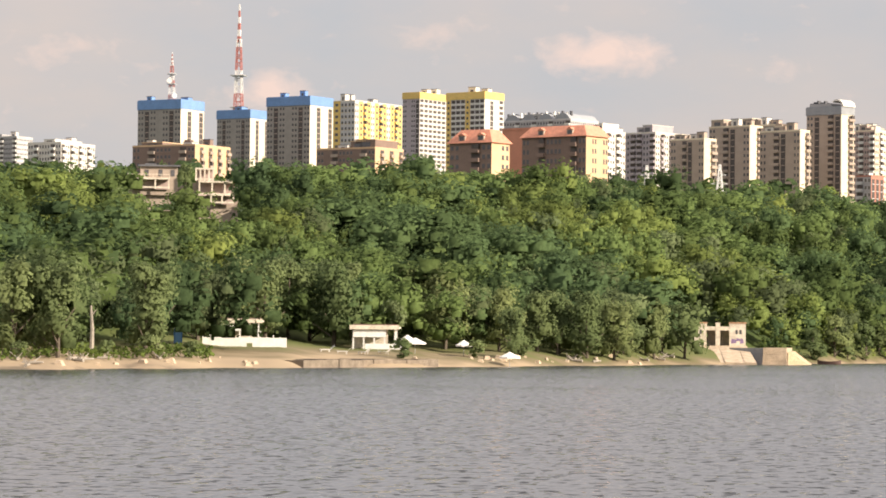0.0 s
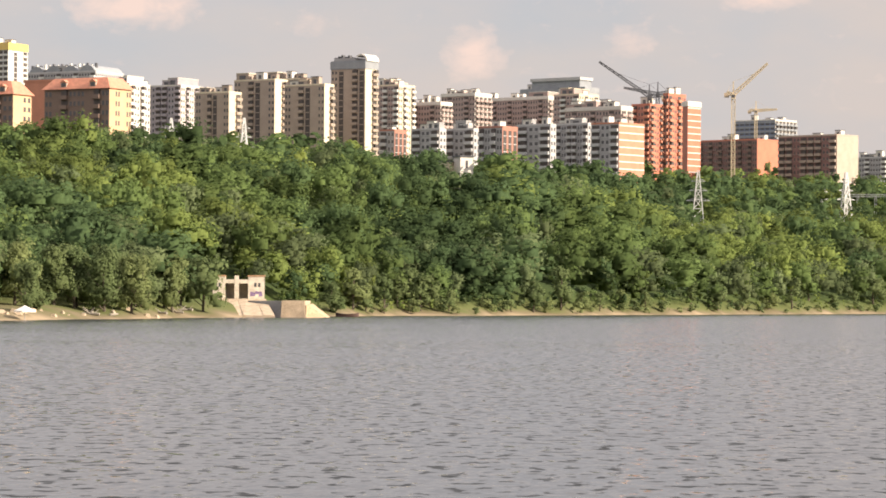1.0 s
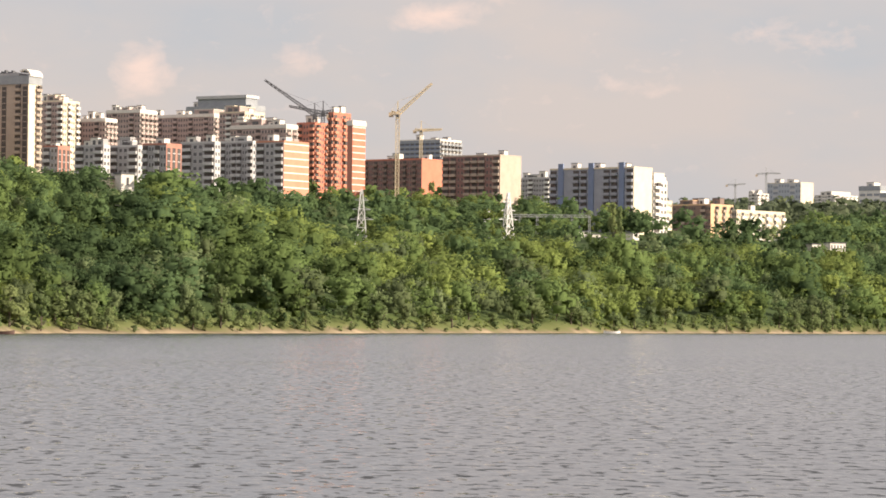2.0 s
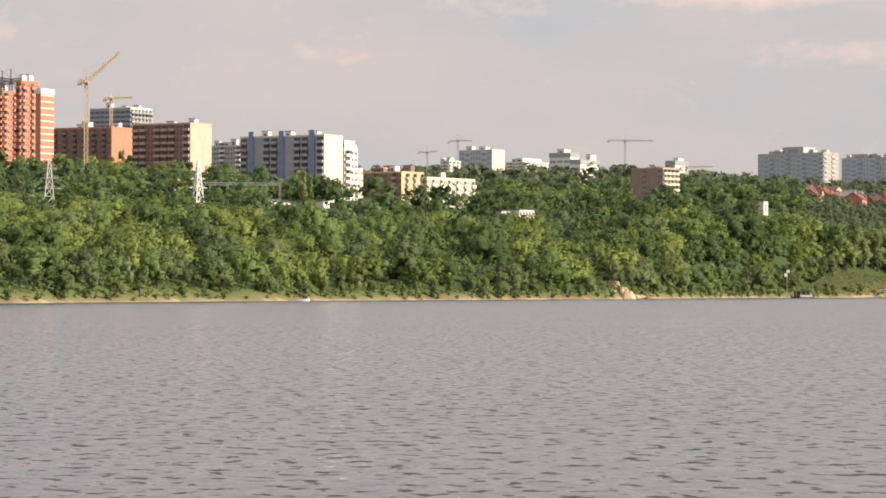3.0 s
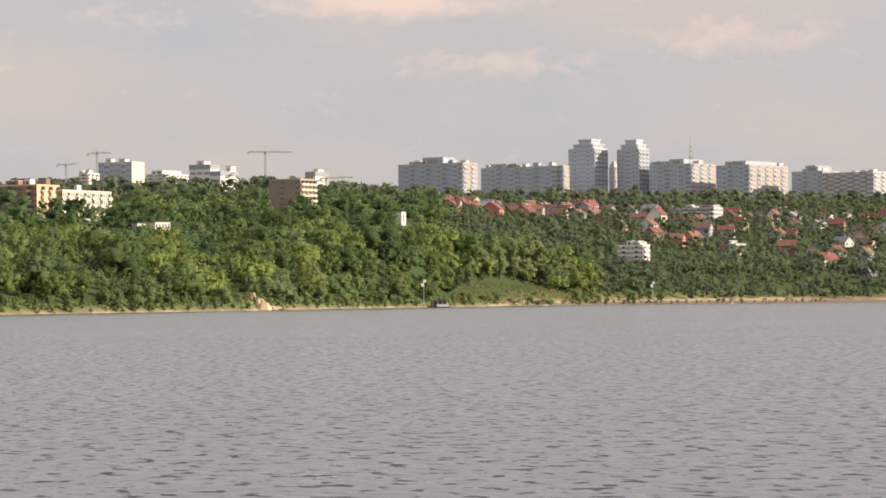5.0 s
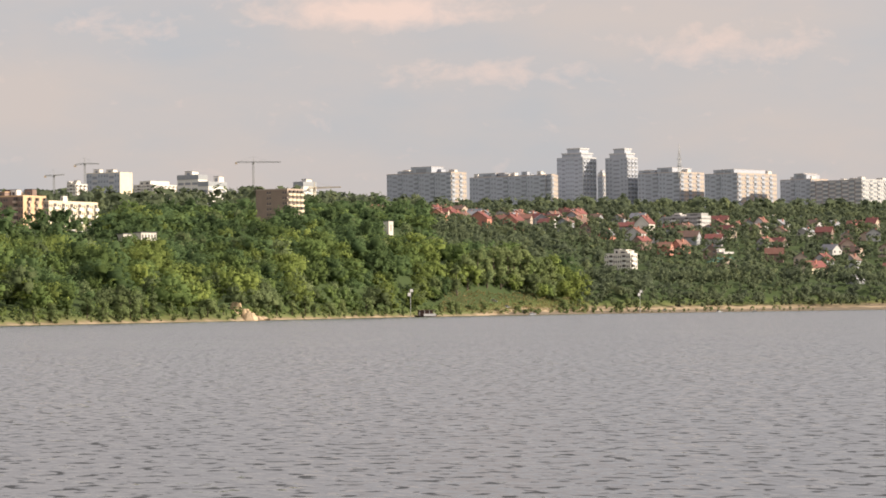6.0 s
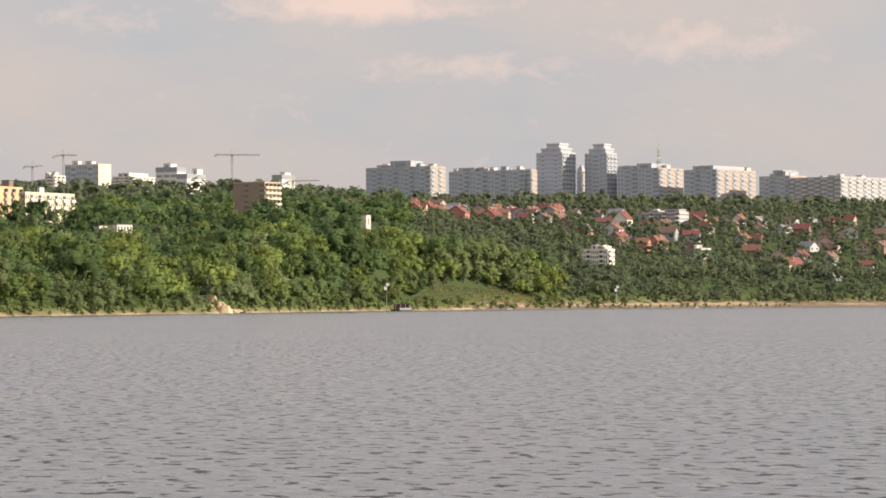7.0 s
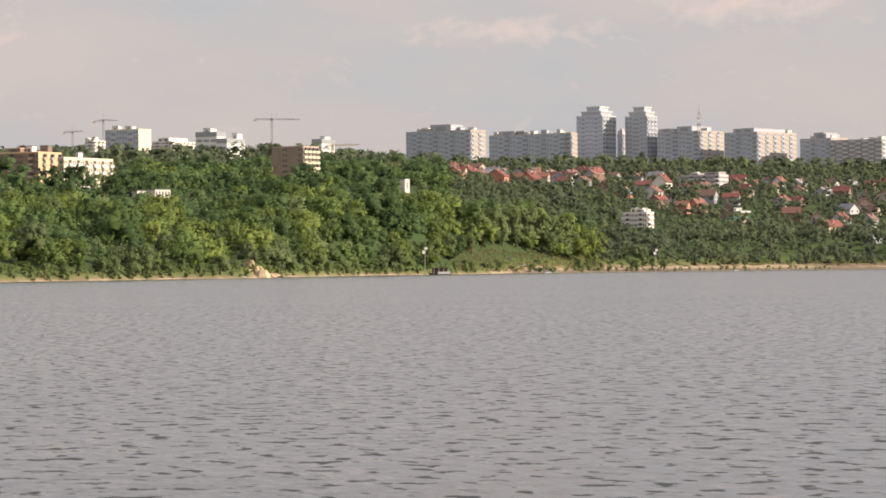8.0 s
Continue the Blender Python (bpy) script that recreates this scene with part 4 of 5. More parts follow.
house(720.7, 2304.0, -40, 12, 12, 8.5, 6.0, "white", "red", "white house with a steep red turret roof")
house(589.1, 2303.2, -30, 15, 13, 8.0, 5.0, "redbrick", "red", "large red brick house with steep red roof")
house(626.3, 2343.3, -45, 13, 13, 7.0, 5.0, "redbrick", "red", "red brick terrace house with white gable")
house(560.0, 2320.0, -25, 13, 13, 7.0, 4.5, "orange", "rust", "orange brick house with rust roof")
block("villa", 728.0, 2135.0, -52, 30, 13, 42.0, "greylow", "large pale grey unfinished villa with flat roofs", "house")
block("villa", 783.0, 2353.0, -50, 36, 14, 75.0, "greylow", "long pale grey concrete building with open bays", "house")
block("villa", 606.0, 1965.0, -48, 20, 9, 38.5, "whitelow", "white modern house with flat roof and wide windows", "house")

# ---------------------------------------------------------------- things on the near bank


def pump_house():
    b = thing("pump_house", pose(-84.5, 553.5, 3.15, 0, 0, 8), "derelict pale concrete pump house with two dark doorways", "building")
    s = Shape()
    for x0, x1 in ((-4.9, -2.1), (2.0, 4.9)):
        s.box(x0, x1, 0, 4.5, 0, 4.1)
    s.box(-0.45, 0.35, 0, 0.6, 0, 4.25)
    s.box(-2.1, 2.0, 0.02, 4.5, 2.85, 3.55)
    s.box(-2.1, 2.0, 4.1, 4.5, 0, 2.85)
    part("wall", s, PLASTER, b)
    s = Shape()
    s.box(-5.05, -2.0, -0.12, 4.6, 4.1, 4.32), s.box(1.9, 5.05, -0.12, 4.6, 4.1, 4.32)
    part("coping", s, material("rusty_coping", (0.5, 0.3, 0.18), 0.9, 0.2, 1.5), b)
    for x0 in (-3.95, -3.3, 3.1, 3.8):
        s = Shape()
        s.box(x0, x0 + 0.4, -0.02, 0.3, 2.2, 2.95)
        part("window_opening", s, GLASS, b)
    for k, (x0, z0, ww, hh) in enumerate(((2.3, 0.5, 1.0, 0.9), (3.2, 0.9, 0.8, 0.6), (3.9, 0.5, 0.7, 1.0), (-4.4, 0.4, 0.7, 0.35), (-3.5, 0.5, 0.9, 0.25))):
        s = Shape()
        s.hexa([(x0, -0.015, z0), (x0 + ww, -0.015, z0 + 0.1), (x0 + ww, 0.05, z0 + 0.1), (x0, 0.05, z0)], [(x0 + 0.1, -0.015, z0 + hh), (x0 + ww - 0.12, -0.015, z0 + hh * 0.8), (x0 + ww - 0.12, 0.05, z0 + hh * 0.8), (x0 + 0.1, 0.05, z0 + hh)])
        part("spray_mark", s, GRAFFITI, b)


pump_house()
rv = thing("revetment", pose(-84.6, 553.3, 0, 0, 0, 8), "sloping cracked concrete slab revetment below the pump house", "embankment")
for i in range(8):
    s = Shape()
    x0, x1 = -8.4 + i * 1.72, -8.4 + i * 1.72 + 1.64
    s.hexa([(x0 + 1.4, -19.5, -0.6), (x1 + 1.4 + i * 0.05, -19.5, -0.6), (x1, 0.2, -0.6), (x0, 0.2, -0.6)], [(x0 + 1.4, -19.5, 0.35 + 0.05 * (i % 3)), (x1 + 1.4 + i * 0.05, -19.5, 0.3 + 0.05 * (i % 2)), (x1, 0.2, 3.2 + 0.05 * (i % 3)), (x0, 0.2, 3.22)])
    part("slab", s, CONCRETE, rv)
wb = thing("jetty_wall", pose(-75.6, 553.0, 0, 0, 0, 4), "massive stained concrete jetty wall at the waterline", "wall")
for i in range(3):
    s = Shape()
    s.box(-0.2 + i * 0.06, 4.1 - i * 0.06, -9 + i * 0.08, 8, -0.6 + i * 1.2, 0.57 + i * 1.2)
    part("course", s, CONCRETE, wb)
# turned from the sun; its shade is carried by the slate colour
s = Shape()
s.hexa([(-6.5, -2.5, -0.6), (-0.3, -7.0, -0.6), (-0.3, 8, -0.6), (-6.5, 8, -0.6)], [(-6.5, -2.5, 2.9), (-0.3, -7.0, 2.9), (-0.3, 8, 2.9), (-6.5, 8, 2.9)])
part("return_wall", s, WALL["slate"], wb)
s = Shape()
s.hexa([(4.2, -8, -0.6), (8.5, -6.5, -0.6), (8.5, 6, -0.6), (4.2, 6, -0.6)], [(4.2, -7.5, 2.2), (4.6, -6, 2.2), (4.6, 6, 2.4), (4.2, 6, 2.4)])
part("rubble_ramp", s, SAND, wb)


def parasol(x, y, r, tall):
    z = ground_at(x, y)
    b = thing("parasol", pose(x, y, z), "open white canvas beach parasol on a pole", "parasol", "beach parasols")
    s = Shape()
    s.tube((0, 0, -0.2), (0, 0, tall), 0.04, 0.04)
    part("pole", s, STEEL, b)
    s = Shape()
    for i in range(8):
        a0, a1 = math.tau * i / 8, math.tau * (i + 1) / 8
        p0, p1 = (r * math.cos(a0), r * math.sin(a0)), (r * math.cos(a1), r * math.sin(a1))
        s.tri((*p0, tall - 0.75), (*p1, tall - 0.75), (0, 0, tall))
        s.quad((*p0, tall - 0.95), (*p1, tall - 0.95), (*p1, tall - 0.75), (*p0, tall - 0.75))
    part("canopy", s, CANVAS, b)


for px, py, r in ((-108.3, 426.5, 1.6), (-95.7, 431.5, 1.55), (-111.0, 432.5, 1.2), (-103.5, 436.0, 1.2)):
    parasol(px, py, r, 2.3)


def pavilion(x, y, w, d, h, turn, label, floors=False):
    z = ground_at(x, y) - 0.1
    b = thing("beach_pavilion", pose(x, y, z, 0, 0, turn), label, "pavilion")
    for i in range(5):
        for j in (0, 1):
            s = Shape()
            s.box(-w / 2 + i * w / 4.2, -w / 2 + i * w / 4.2 + 0.2, j * (d - 0.2), j * (d - 0.2) + 0.2, 0, h)
            part("post", s, WHITEWASH, b)
    s = Shape()
    s.box(-w / 2 - 0.4, w / 2 + 0.4, -0.4, d + 0.3, h, h + 0.25, 0)
    s.box(-w / 2 - 0.4, w / 2 + 0.4, -0.45, -0.3, h - 0.15, h + 0.45, 0)
    s.box(-w / 2, w / 2, 0.1, d, h + 0.25, h + 0.6, 1)
    part("roof", s, [PLASTER, ROOFS["brown"]], b)
    s = Shape()
    s.box(-w / 2, w * 0.28, d * 0.55, d * 0.62, 0, h)
    part("back_wall", s, PLASTER, b)
    s = Shape()
    s.box(-w / 2 + 0.1, w * 0.26, -0.1, 0.0, h * 0.58, h * 0.98)
    part("fascia_board", s, WHITEWASH, b)
    s = Shape()
    s.box(-w * 0.2, w / 2 + 1.5, -1.3, -1.1, 0, 0.8)
    part("parapet", s, WHITEWASH, b)


pavilion(-115.2, 430.0, 6.3, 5.0, 3.0, 12, "whitewashed open beach pavilion with posts and flat roof")
pavilion(-133.0, 422.5, 5.6, 5.0, 3.0, 14, "open white-posted beach cafe under trees")
bo = thing("toilet_booth", pose(-134.4, 399.2, ground_at(-134.4, 399.2) - 0.05, 0, 0, 20), "blue plastic toilet booth on the sand", "booth")
s = Shape()
s.box(-0.55, 0.55, -0.55, 0.55, 0, 2.15)
part("body", s, BLUEPLASTIC, bo)
s = Shape()
s.box(-0.4, 0.4, -0.6, -0.5, 0.15, 1.95)
part("door", s, material("light_blue_plastic", (0.2, 0.4, 0.75), 0.5, 0.06, 1.0), bo)
s = Shape()
s.hexa([(-0.62, -0.62, 2.15), (0.62, -0.62, 2.15), (0.62, 0.62, 2.15), (-0.62, 0.62, 2.15)], [(-0.4, -0.4, 2.4), (0.4, -0.4, 2.4), (0.4, 0.4, 2.4), (-0.4, 0.4, 2.4)])
part("roof", s, WHITESTEEL, bo)
for fx0, fy0, fx1, fy1, n_ in ((-134.0, 408.7, -128.2, 410.5, 6), (-127.4, 410.7, -122.9, 412.1, 5)):
    fz = ground_at((fx0 + fx1) / 2, (fy0 + fy1) / 2)
    b = thing("board_fence", pose(fx0, fy0, fz - 0.1, 0, 0, math.degrees(math.atan2(fy1 - fy0, fx1 - fx0))), "low white panelled fence round the beach cafe", "fence")
    ln = math.hypot(fx1 - fx0, fy1 - fy0) / n_
    for i in range(n_):
        s = Shape()
        s.box(i * ln + 0.05, (i + 1) * ln - 0.05, 0, 0.08, 0.05, 1.35)
        part("panel", s, WHITEWASH, b)
        s = Shape()
        s.box(i * ln - 0.06, i * ln + 0.06, -0.02, 0.12, 0, 1.45 + (i % 2) * 0.3)
        part("post", s, WHITEWASH, b)
dt = thing("dead_tree", pose(-128.5, 349.5, ground_at(-128.5, 349.5) - 0.3), "bare broken dead tree trunk on the bank", "tree")
s = Shape()
s.tube((0, 0, 0), (0.1, 0, 3.5), 0.32, 0.24), s.tube((0.1, 0, 3.5), (-0.1, 0, 6.4), 0.24, 0.12)
part("trunk", s, DEADWOOD, dt)
s = Shape()
s.tube((0.0, 0, 5.2), (0.7, 0, 6.1), 0.1, 0.04)
part("limb", s, DEADWOOD, dt)

q0, q1 = shore_at(-16.3) - 2.0, shore_at(-13.8) - 2.0
qx0, qy0, qx1, qy1 = q0 * math.sin(radians(-16.3)), q0 * math.cos(radians(-16.3)), q1 * math.sin(radians(-13.8)), q1 * math.cos(radians(-13.8))
qy = thing("stone_quay", pose(qx0, qy0, -0.5, 0, 0, math.degrees(math.atan2(qy1 - qy0, qx1 - qx0))), "old grey stone quay edge at the beach", "quay")
ql = math.hypot(qx1 - qx0, qy1 - qy0) / 12
for i in range(12):
    s = Shape()
    s.box(i * ql, i * ql + ql - 0.06, 0.05 * (i % 3), 12.0, 0, 1.45 + 0.05 * (i % 4))
    part("block", s, material("quay_stone", (0.21, 0.17, 0.13), 0.95, 0.25, 0.8) if i == 0 else bpy.data.materials["quay_stone"], qy)

rr = random.Random(11)
for i in range(16):
    az = rr.uniform(-21.8, -18.9) if i < 9 else rr.uniform(-11.5, -9.6)
    far = shore_at(az) + rr.uniform(2, 9)
    dx, dy = far * math.sin(radians(az)), far * math.cos(radians(az))
    b = thing("driftwood", pose(dx, dy, ground_at(dx, dy), 0, 0, rr.uniform(0, 180)), "bleached driftwood log lying on the beach", "driftwood", "beach driftwood")
    s = Shape()
    ln = rr.uniform(1.5, 3.5)
    s.tube((-ln / 2, 0, 0.12), (ln / 2, 0, 0.25), 0.22, 0.12), s.tube((0, 0, 0.2), (ln * 0.3, 0.7, 0.9), 0.1, 0.04), s.tube((-ln * 0.2, 0, 0.2), (-ln * 0.4, -0.5, 0.8), 0.08, 0.03)
    part("log", s, DEADWOOD, b)


def boat(x, y, turn, ln, wd, label, cabin=False, name="rowing_boat", paint=None):
    b = thing(name, pose(x, y, 0, 0, 0, turn), label, "boat")
    s = Shape()
    ring = []
    for i in range(9):
        k = i / 8 * 2 - 1
        half = wd / 2 * (1 - abs(k) ** 2.6 * (0.9 if k > 0 else 0.35))
        ring.append([(k * ln / 2, -half, 0.55 + 0.25 * k * k), (k * ln / 2, -half * 0.6, -0.25), (k * ln / 2, half * 0.6, -0.25), (k * ln / 2, half, 0.55 + 0.25 * k * k)])
    for a, c in zip(ring[:-1], ring[1:]):
        for j in range(3):
            s.quad(a[j], a[j + 1], c[j + 1], c[j])
        s.quad(a[0], c[0], c[3], a[3])
    part("hull", s, paint or HULL, b)
    if cabin:
        s = Shape()
        s.box(-ln * 0.35, ln * 0.3, -wd * 0.35, wd * 0.35, 0.5, 3.2)
        part("cabin", s, HULL, b)
        s = Shape()
        s.box(-ln * 0.4, ln * 0.42, -wd * 0.45, wd * 0.45, 3.2, 3.45)
        part("cabin_roof", s, ROOFS["brown"], b)
        s = Shape()
        s.box(-ln * 0.12, ln * 0.42, -wd * 0.52, -wd * 0.4, 0.35, 1.5)
        part("bulwark", s, WHITESTEEL, b, "white painted bulwark")
        for i in range(4):
            s = Shape()
            s.beam((-ln * 0.3 + i * ln * 0.22, -wd * 0.42, 0.5), (-ln * 0.3 + i * ln * 0.22, -wd * 0.42, 3.2), 0.07)
            part("post", s, WHITESTEEL, b)
    else:
        for k in (-0.2, 0.2):
            s = Shape()
            s.box(k * ln - 0.15, k * ln + 0.15, -wd * 0.42, wd * 0.42, 0.6, 0.68)
            part("thwart", s, DEADWOOD, b)


boat(-66.6, 571.0, 5, 4.3, 1.4, "small dark rowing boat moored at the shore")
boat(356.7, 1490.0, -5, 11.0, 4.0, "rusty brown houseboat with a white bulwark", True, "houseboat")
boat(71.0, 925.0, 10, 5.0, 1.7, "pale motor boat pulled up at the waterline", paint=WHITESTEEL)


def car(x, y, turn, paint, label, van=False):
    z = ground_at(x, y)
    b = thing("parked_van" if van else "parked_car", pose(x, y, z, 0, 0, turn), label, "car", "cars parked by the river")
    h = 2.0 if van else 0.85
    s = Shape()
    s.hexa([(-2.1, -0.85, 0.3), (2.1, -0.85, 0.3), (2.1, 0.85, 0.3), (-2.1, 0.85, 0.3)], [(-2.1, -0.85, h), (2.0, -0.82, h - 0.1), (2.0, 0.82, h - 0.1), (-2.1, 0.85, h)])
    part("body", s, paint, b)
    s = Shape()
    s.hexa([(-1.6, -0.8, h - 0.05), (1.0, -0.8, h - 0.08), (1.0, 0.8, h - 0.08), (-1.6, 0.8, h - 0.05)], [(-1.2, -0.65, h + 0.6), (0.4, -0.65, h + 0.6), (0.4, 0.65, h + 0.6), (-1.2, 0.65, h + 0.6)])
    part("cabin_glass", s, GLASS, b)
    s = Shape()
    s.box(-1.15, 0.35, -0.62, 0.62, h + 0.56, h + 0.66)
    part("roof", s, paint, b)
    for wx in (-1.35, 1.35):
        for wy in (-0.85, 0.72):
            s = Shape()
            s.tube((wx, wy, 0.33), (wx, wy + 0.16, 0.33), 0.33, 0.33, 0, 10)
            tyre = part("wheel", s, RUBBER, b)
            s = Shape()
            s.tube((wx, wy - 0.02, 0.33), (wx, wy + 0.18, 0.33), 0.18, 0.18, 0, 8)
            part("rim", s, STEEL, tyre)


for cx, cy, ct, cp, cl, cv in ((635.0, 1800.0, 10, 0, "white van parked on the far beach", True), (569.5, 1775.0, 80, 0, "white car parked by the water", False), (620.7, 1803.0, 20, 2, "blue car parked on the beach", False), (614.0, 1806.0, 30, 1, "silver car parked on the beach", False),
                               (441.0, 1655.0, -10, 0, "white car parked on the grassy point", False), (449.0, 1656.0, 5, 0, "white car parked under trees", False), (456.0, 1658.0, 15, 1, "silver car parked under trees", False), (433.0, 1654.0, -20, 1, "silver car beside the trees", False)):
    car(cx, cy, ct, CARPAINT[cp], cl, cv)


def shed(x, y, top, w, d, h, turn, wall, label, bays=3):
    z = min(ground_at(x, y), top - h) - 0.5
    b = thing("shed", pose(x, y, z, 0, 0, turn), label, "shed")
    hh = top - z
    s = Shape()
    s.box(-w / 2, w / 2, 0, d, 0, hh)
    part("wall", s, WALL[wall], b)
    s = Shape()
    s.box(-w / 2 - 0.3, w / 2 + 0.3, -0.3, d + 0.3, hh, hh + 0.3)
    part("roof", s, TAR, b)
    for i in range(bays):
        s = Shape()
        u = -w / 2 + (i + 0.5) * w / bays
        s.box(u - 0.35, u + 0.35, -0.04, 0.3, hh - h * 0.75, hh - h * 0.25)
        part("window", s, GLASS, b)


shed(205.0, 1383.0, 39.6, 8.4, 6, 3.8, 28, "white", "white shed with dark window slots among trees", 5)
shed(195.5, 1382.0, 39.0, 5.2, 5, 3.2, 28, "white", "small white shed among trees", 2)
shed(-62.3, 789.0, 39.7, 3.6, 4, 3.8, 30, "white", "white plastered hut on the wooded ridge", 1)
shed(-68.5, 790.0, 38.4, 3.2, 4, 2.4, -25, "cream", "low pale hut on the wooded ridge", 1)
shed(443.4, 1959.5, 61.0, 4.0, 5, 8.5, 30, "white", "narrow white tower hut above the trees", 1)
for i, (tx, tz) in enumerate(((89.0, 42.6), (95.0, 41.4), (99.0, 40.0), (112.0, 42.0))):
    shed(tx, 1352.0 - i, tz, 4.2, 4, 3.0, 18 + 10 * i, "white", "white boxy cabin at a depot above the bank", 1)

# ruined sanatorium on the ridge
ru = thing("ruined_building", pose(-240.8, 676.0, 26.8, 0, 0, 18.5), "abandoned pale concrete building with open terraces in the woods", "building")
s = Shape()
s.box(0.6, 10.5, 4.0, 9.5, 4, 13.4), s.box(3.4, 12.0, 3.0, 10, 10, 16.6), s.box(15.5, 26, 3.6, 9, 4, 13.0), s.box(16.4, 20.2, 2.6, 8, 12, 15.6)
part("body", s, WALL["tan"], ru)
s = Shape()
s.box(2.9, 12.6, 2.3, 10.6, 16.6, 17.0), s.box(4.5, 7.0, 4, 8, 17.0, 17.4)
part("roof", s, TAR, ru)
for u in (4.4, 7.6, 10.4):
    s = Shape()
    s.box(u, u + 0.9, 2.9, 3.3, 14.4, 15.9)
    part("window_opening", s, GLASS, ru)
# open terraces: from, to, floor height, slab, bays, height of the storey below
for x0, x1, z, bays, drop in ((0.5, 10.2, 13.5, 3, 2.2), (16.0, 20.4, 15.9, 4, 2.6), (16.8, 26.0, 12.9, 3, 3.0), (19.5, 25.0, 9.9, 2, 1.9)):
    s = Shape()
    s.box(x0, x1, -0.2, 4.0, z, z + 0.38)
    part("terrace_slab", s, PLASTER, ru)
    for i in range(bays + 1):
        u = x0 + 0.05 + i * (x1 - x0 - 0.45) / bays
        s = Shape()
        s.box(u, u + 0.36, -0.15, 0.2, z - drop, z)
        part("post", s, PLASTER, ru)
    s = Shape()
    s.box(x0, x1, -0.1, 0.1, z - drop + 0.2, z - drop + 0.55)
    part("parapet", s, PLASTER, ru)
    s = Shape()
    s.box(x0 + 0.1, x1 - 0.1, 2.4, 2.6, z - drop, z)
    part("back_wall", s, WALL["pink"], ru)
for i in range(6):
    s = Shape()
    s.box(0.6 + i * 1.9, 0.72 + i * 1.9, -0.1, 0.02, 13.9, 14.7 + 0.3 * (i == 0))
    part("railing_post", s, PLASTER, ru)
s = Shape()
s.box(0.5, 10.2, -0.1, 0.0, 14.6, 14.72)
part("railing", s, PLASTER, ru)

# substation gantry and poles above the bank
gt = thing("substation_gantry", pose(46.0, 1340.0, ground_at(60, 1340) - 0.5, 0, 0, -3), "grey steel substation gantry among the trees", "gantry")
for i in range(7):
    s = Shape()
    lattice(s, (i * 7.5, 0, 0), (i * 7.5, 0, 11.5), 0.5, 0.35, 5, 0.09, lambda k: 0)
    part("column", s, STEEL, gt)
s = Shape()
lattice(s, (0, 0, 11.5), (45, 0, 11.5), 0.5, 0.5, 18, 0.09, lambda k: 0)
part("crossbeam", s, STEEL, gt)
for lx, ly, lh, txt in ((349.0, 1490.0, 15.0, "thin pale navigation mast with white board on the bank"), (548.0, 1755.0, 13.0, "pale lamp mast on the far beach")):
    lm = thing("lamp_mast", pose(lx, ly, ground_at(lx, ly) - 0.3), txt, "mast")
    s = Shape()
    s.tube((0, 0, 0), (0, 0, lh), 0.16, 0.1)
    part("pole", s, STEEL, lm)
    s = Shape()
    s.box(-0.2, 1.3, -0.15, 0.15, lh - 0.6, lh + 0.8), s.box(-1.3, 0.2, -0.15, 0.15, lh - 2.6, lh - 0.9)
    part("board", s, WHITESTEEL, lm)
rb = random.Random(17)
for i in range(4):
    lx, ly = -118.0 + i * 2.6 + rb.uniform(-0.8, 0.8), 414.0 + i * 1.0 + rb.uniform(-1.5, 1.5)
    lo = thing("sun_lounger", pose(lx, ly, ground_at(lx, ly), 0, 0, rb.uniform(-30, 30)), "white plastic sun lounger on the beach", "lounger", "beach loungers")
    s = Shape()
    s.box(-1.0, 0.4, -0.32, 0.32, 0.3, 0.38)
    part("seat", s, WHITESTEEL, lo)
    s = Shape()
    s.hexa([(0.4, -0.32, 0.3), (0.48, -0.32, 0.38), (0.48, 0.32, 0.38), (0.4, 0.32, 0.3)], [(1.0, -0.32, 0.85), (1.05, -0.32, 0.93), (1.05, 0.32, 0.93), (1.0, 0.32, 0.85)])
    part("backrest", s, WHITESTEEL, lo)
    for u in (-0.9, 0.3):
        for v_ in (-0.28, 0.24):
            s = Shape()
            s.box(u, u + 0.05, v_, v_ + 0.05, 0, 0.3)
            part("leg", s, WHITESTEEL, lo)
for i in range(34):
    az = rb.uniform(-14.5, -9.7) if i % 3 else rb.uniform(-21.5, -17)
    far = shore_at(az) + rb.uniform(1, 12)
    lx, ly = far * math.sin(radians(az)), far * math.cos(radians(az))
    k = rb.uniform(0.25, 0.7)
    s = Shape()
    s.hexa([(-k, -k * 0.7, -0.2), (k, -k * 0.6, -0.2), (k * 0.8, k, -0.2), (-k, k * 0.8, -0.2)], [(-k * 0.6, -k * 0.3, k * 0.7), (k * 0.7, -k * 0.5, k * 0.5), (k * 0.4, k * 0.5, k * 0.8), (-k * 0.5, k * 0.6, k * 0.6)])
    ob = new("boulder", s.mesh("boulder", CONCRETE))
    ob.matrix_world = pose(lx, ly, ground_at(lx, ly), 0, 0, rb.uniform(0, 360))
    tagged(ob, label="pale lump of broken concrete on the beach", category="rubble", group="beach rubble")

# sandy cliff on the far bank
sc = Shape()
rs = random.Random(3)
for i in range(26):
    u, v = rs.uniform(-6, 6), rs.uniform(0, 6)
    r_, h_ = rs.uniform(1.2, 2.4), max(0.6, (5.2 - abs(u + 2) * 0.75) * rs.uniform(0.5, 1.0))
    sc.tube((u, v, -0.8), (u * 0.9, v + 0.8, h_), r_, r_ * 0.35, 0, 9)
ob = new("sand_cliff", sc.mesh("sand_cliff", SAND))
sa_ = shore_at(10.2) + 4
ob.matrix_world = pose(sa_ * math.sin(radians(10.2)), sa_ * math.cos(radians(10.2)), 0.3, 0, 0, -8) @ Matrix.Diagonal((1.5, 1.0, 1.5, 1))
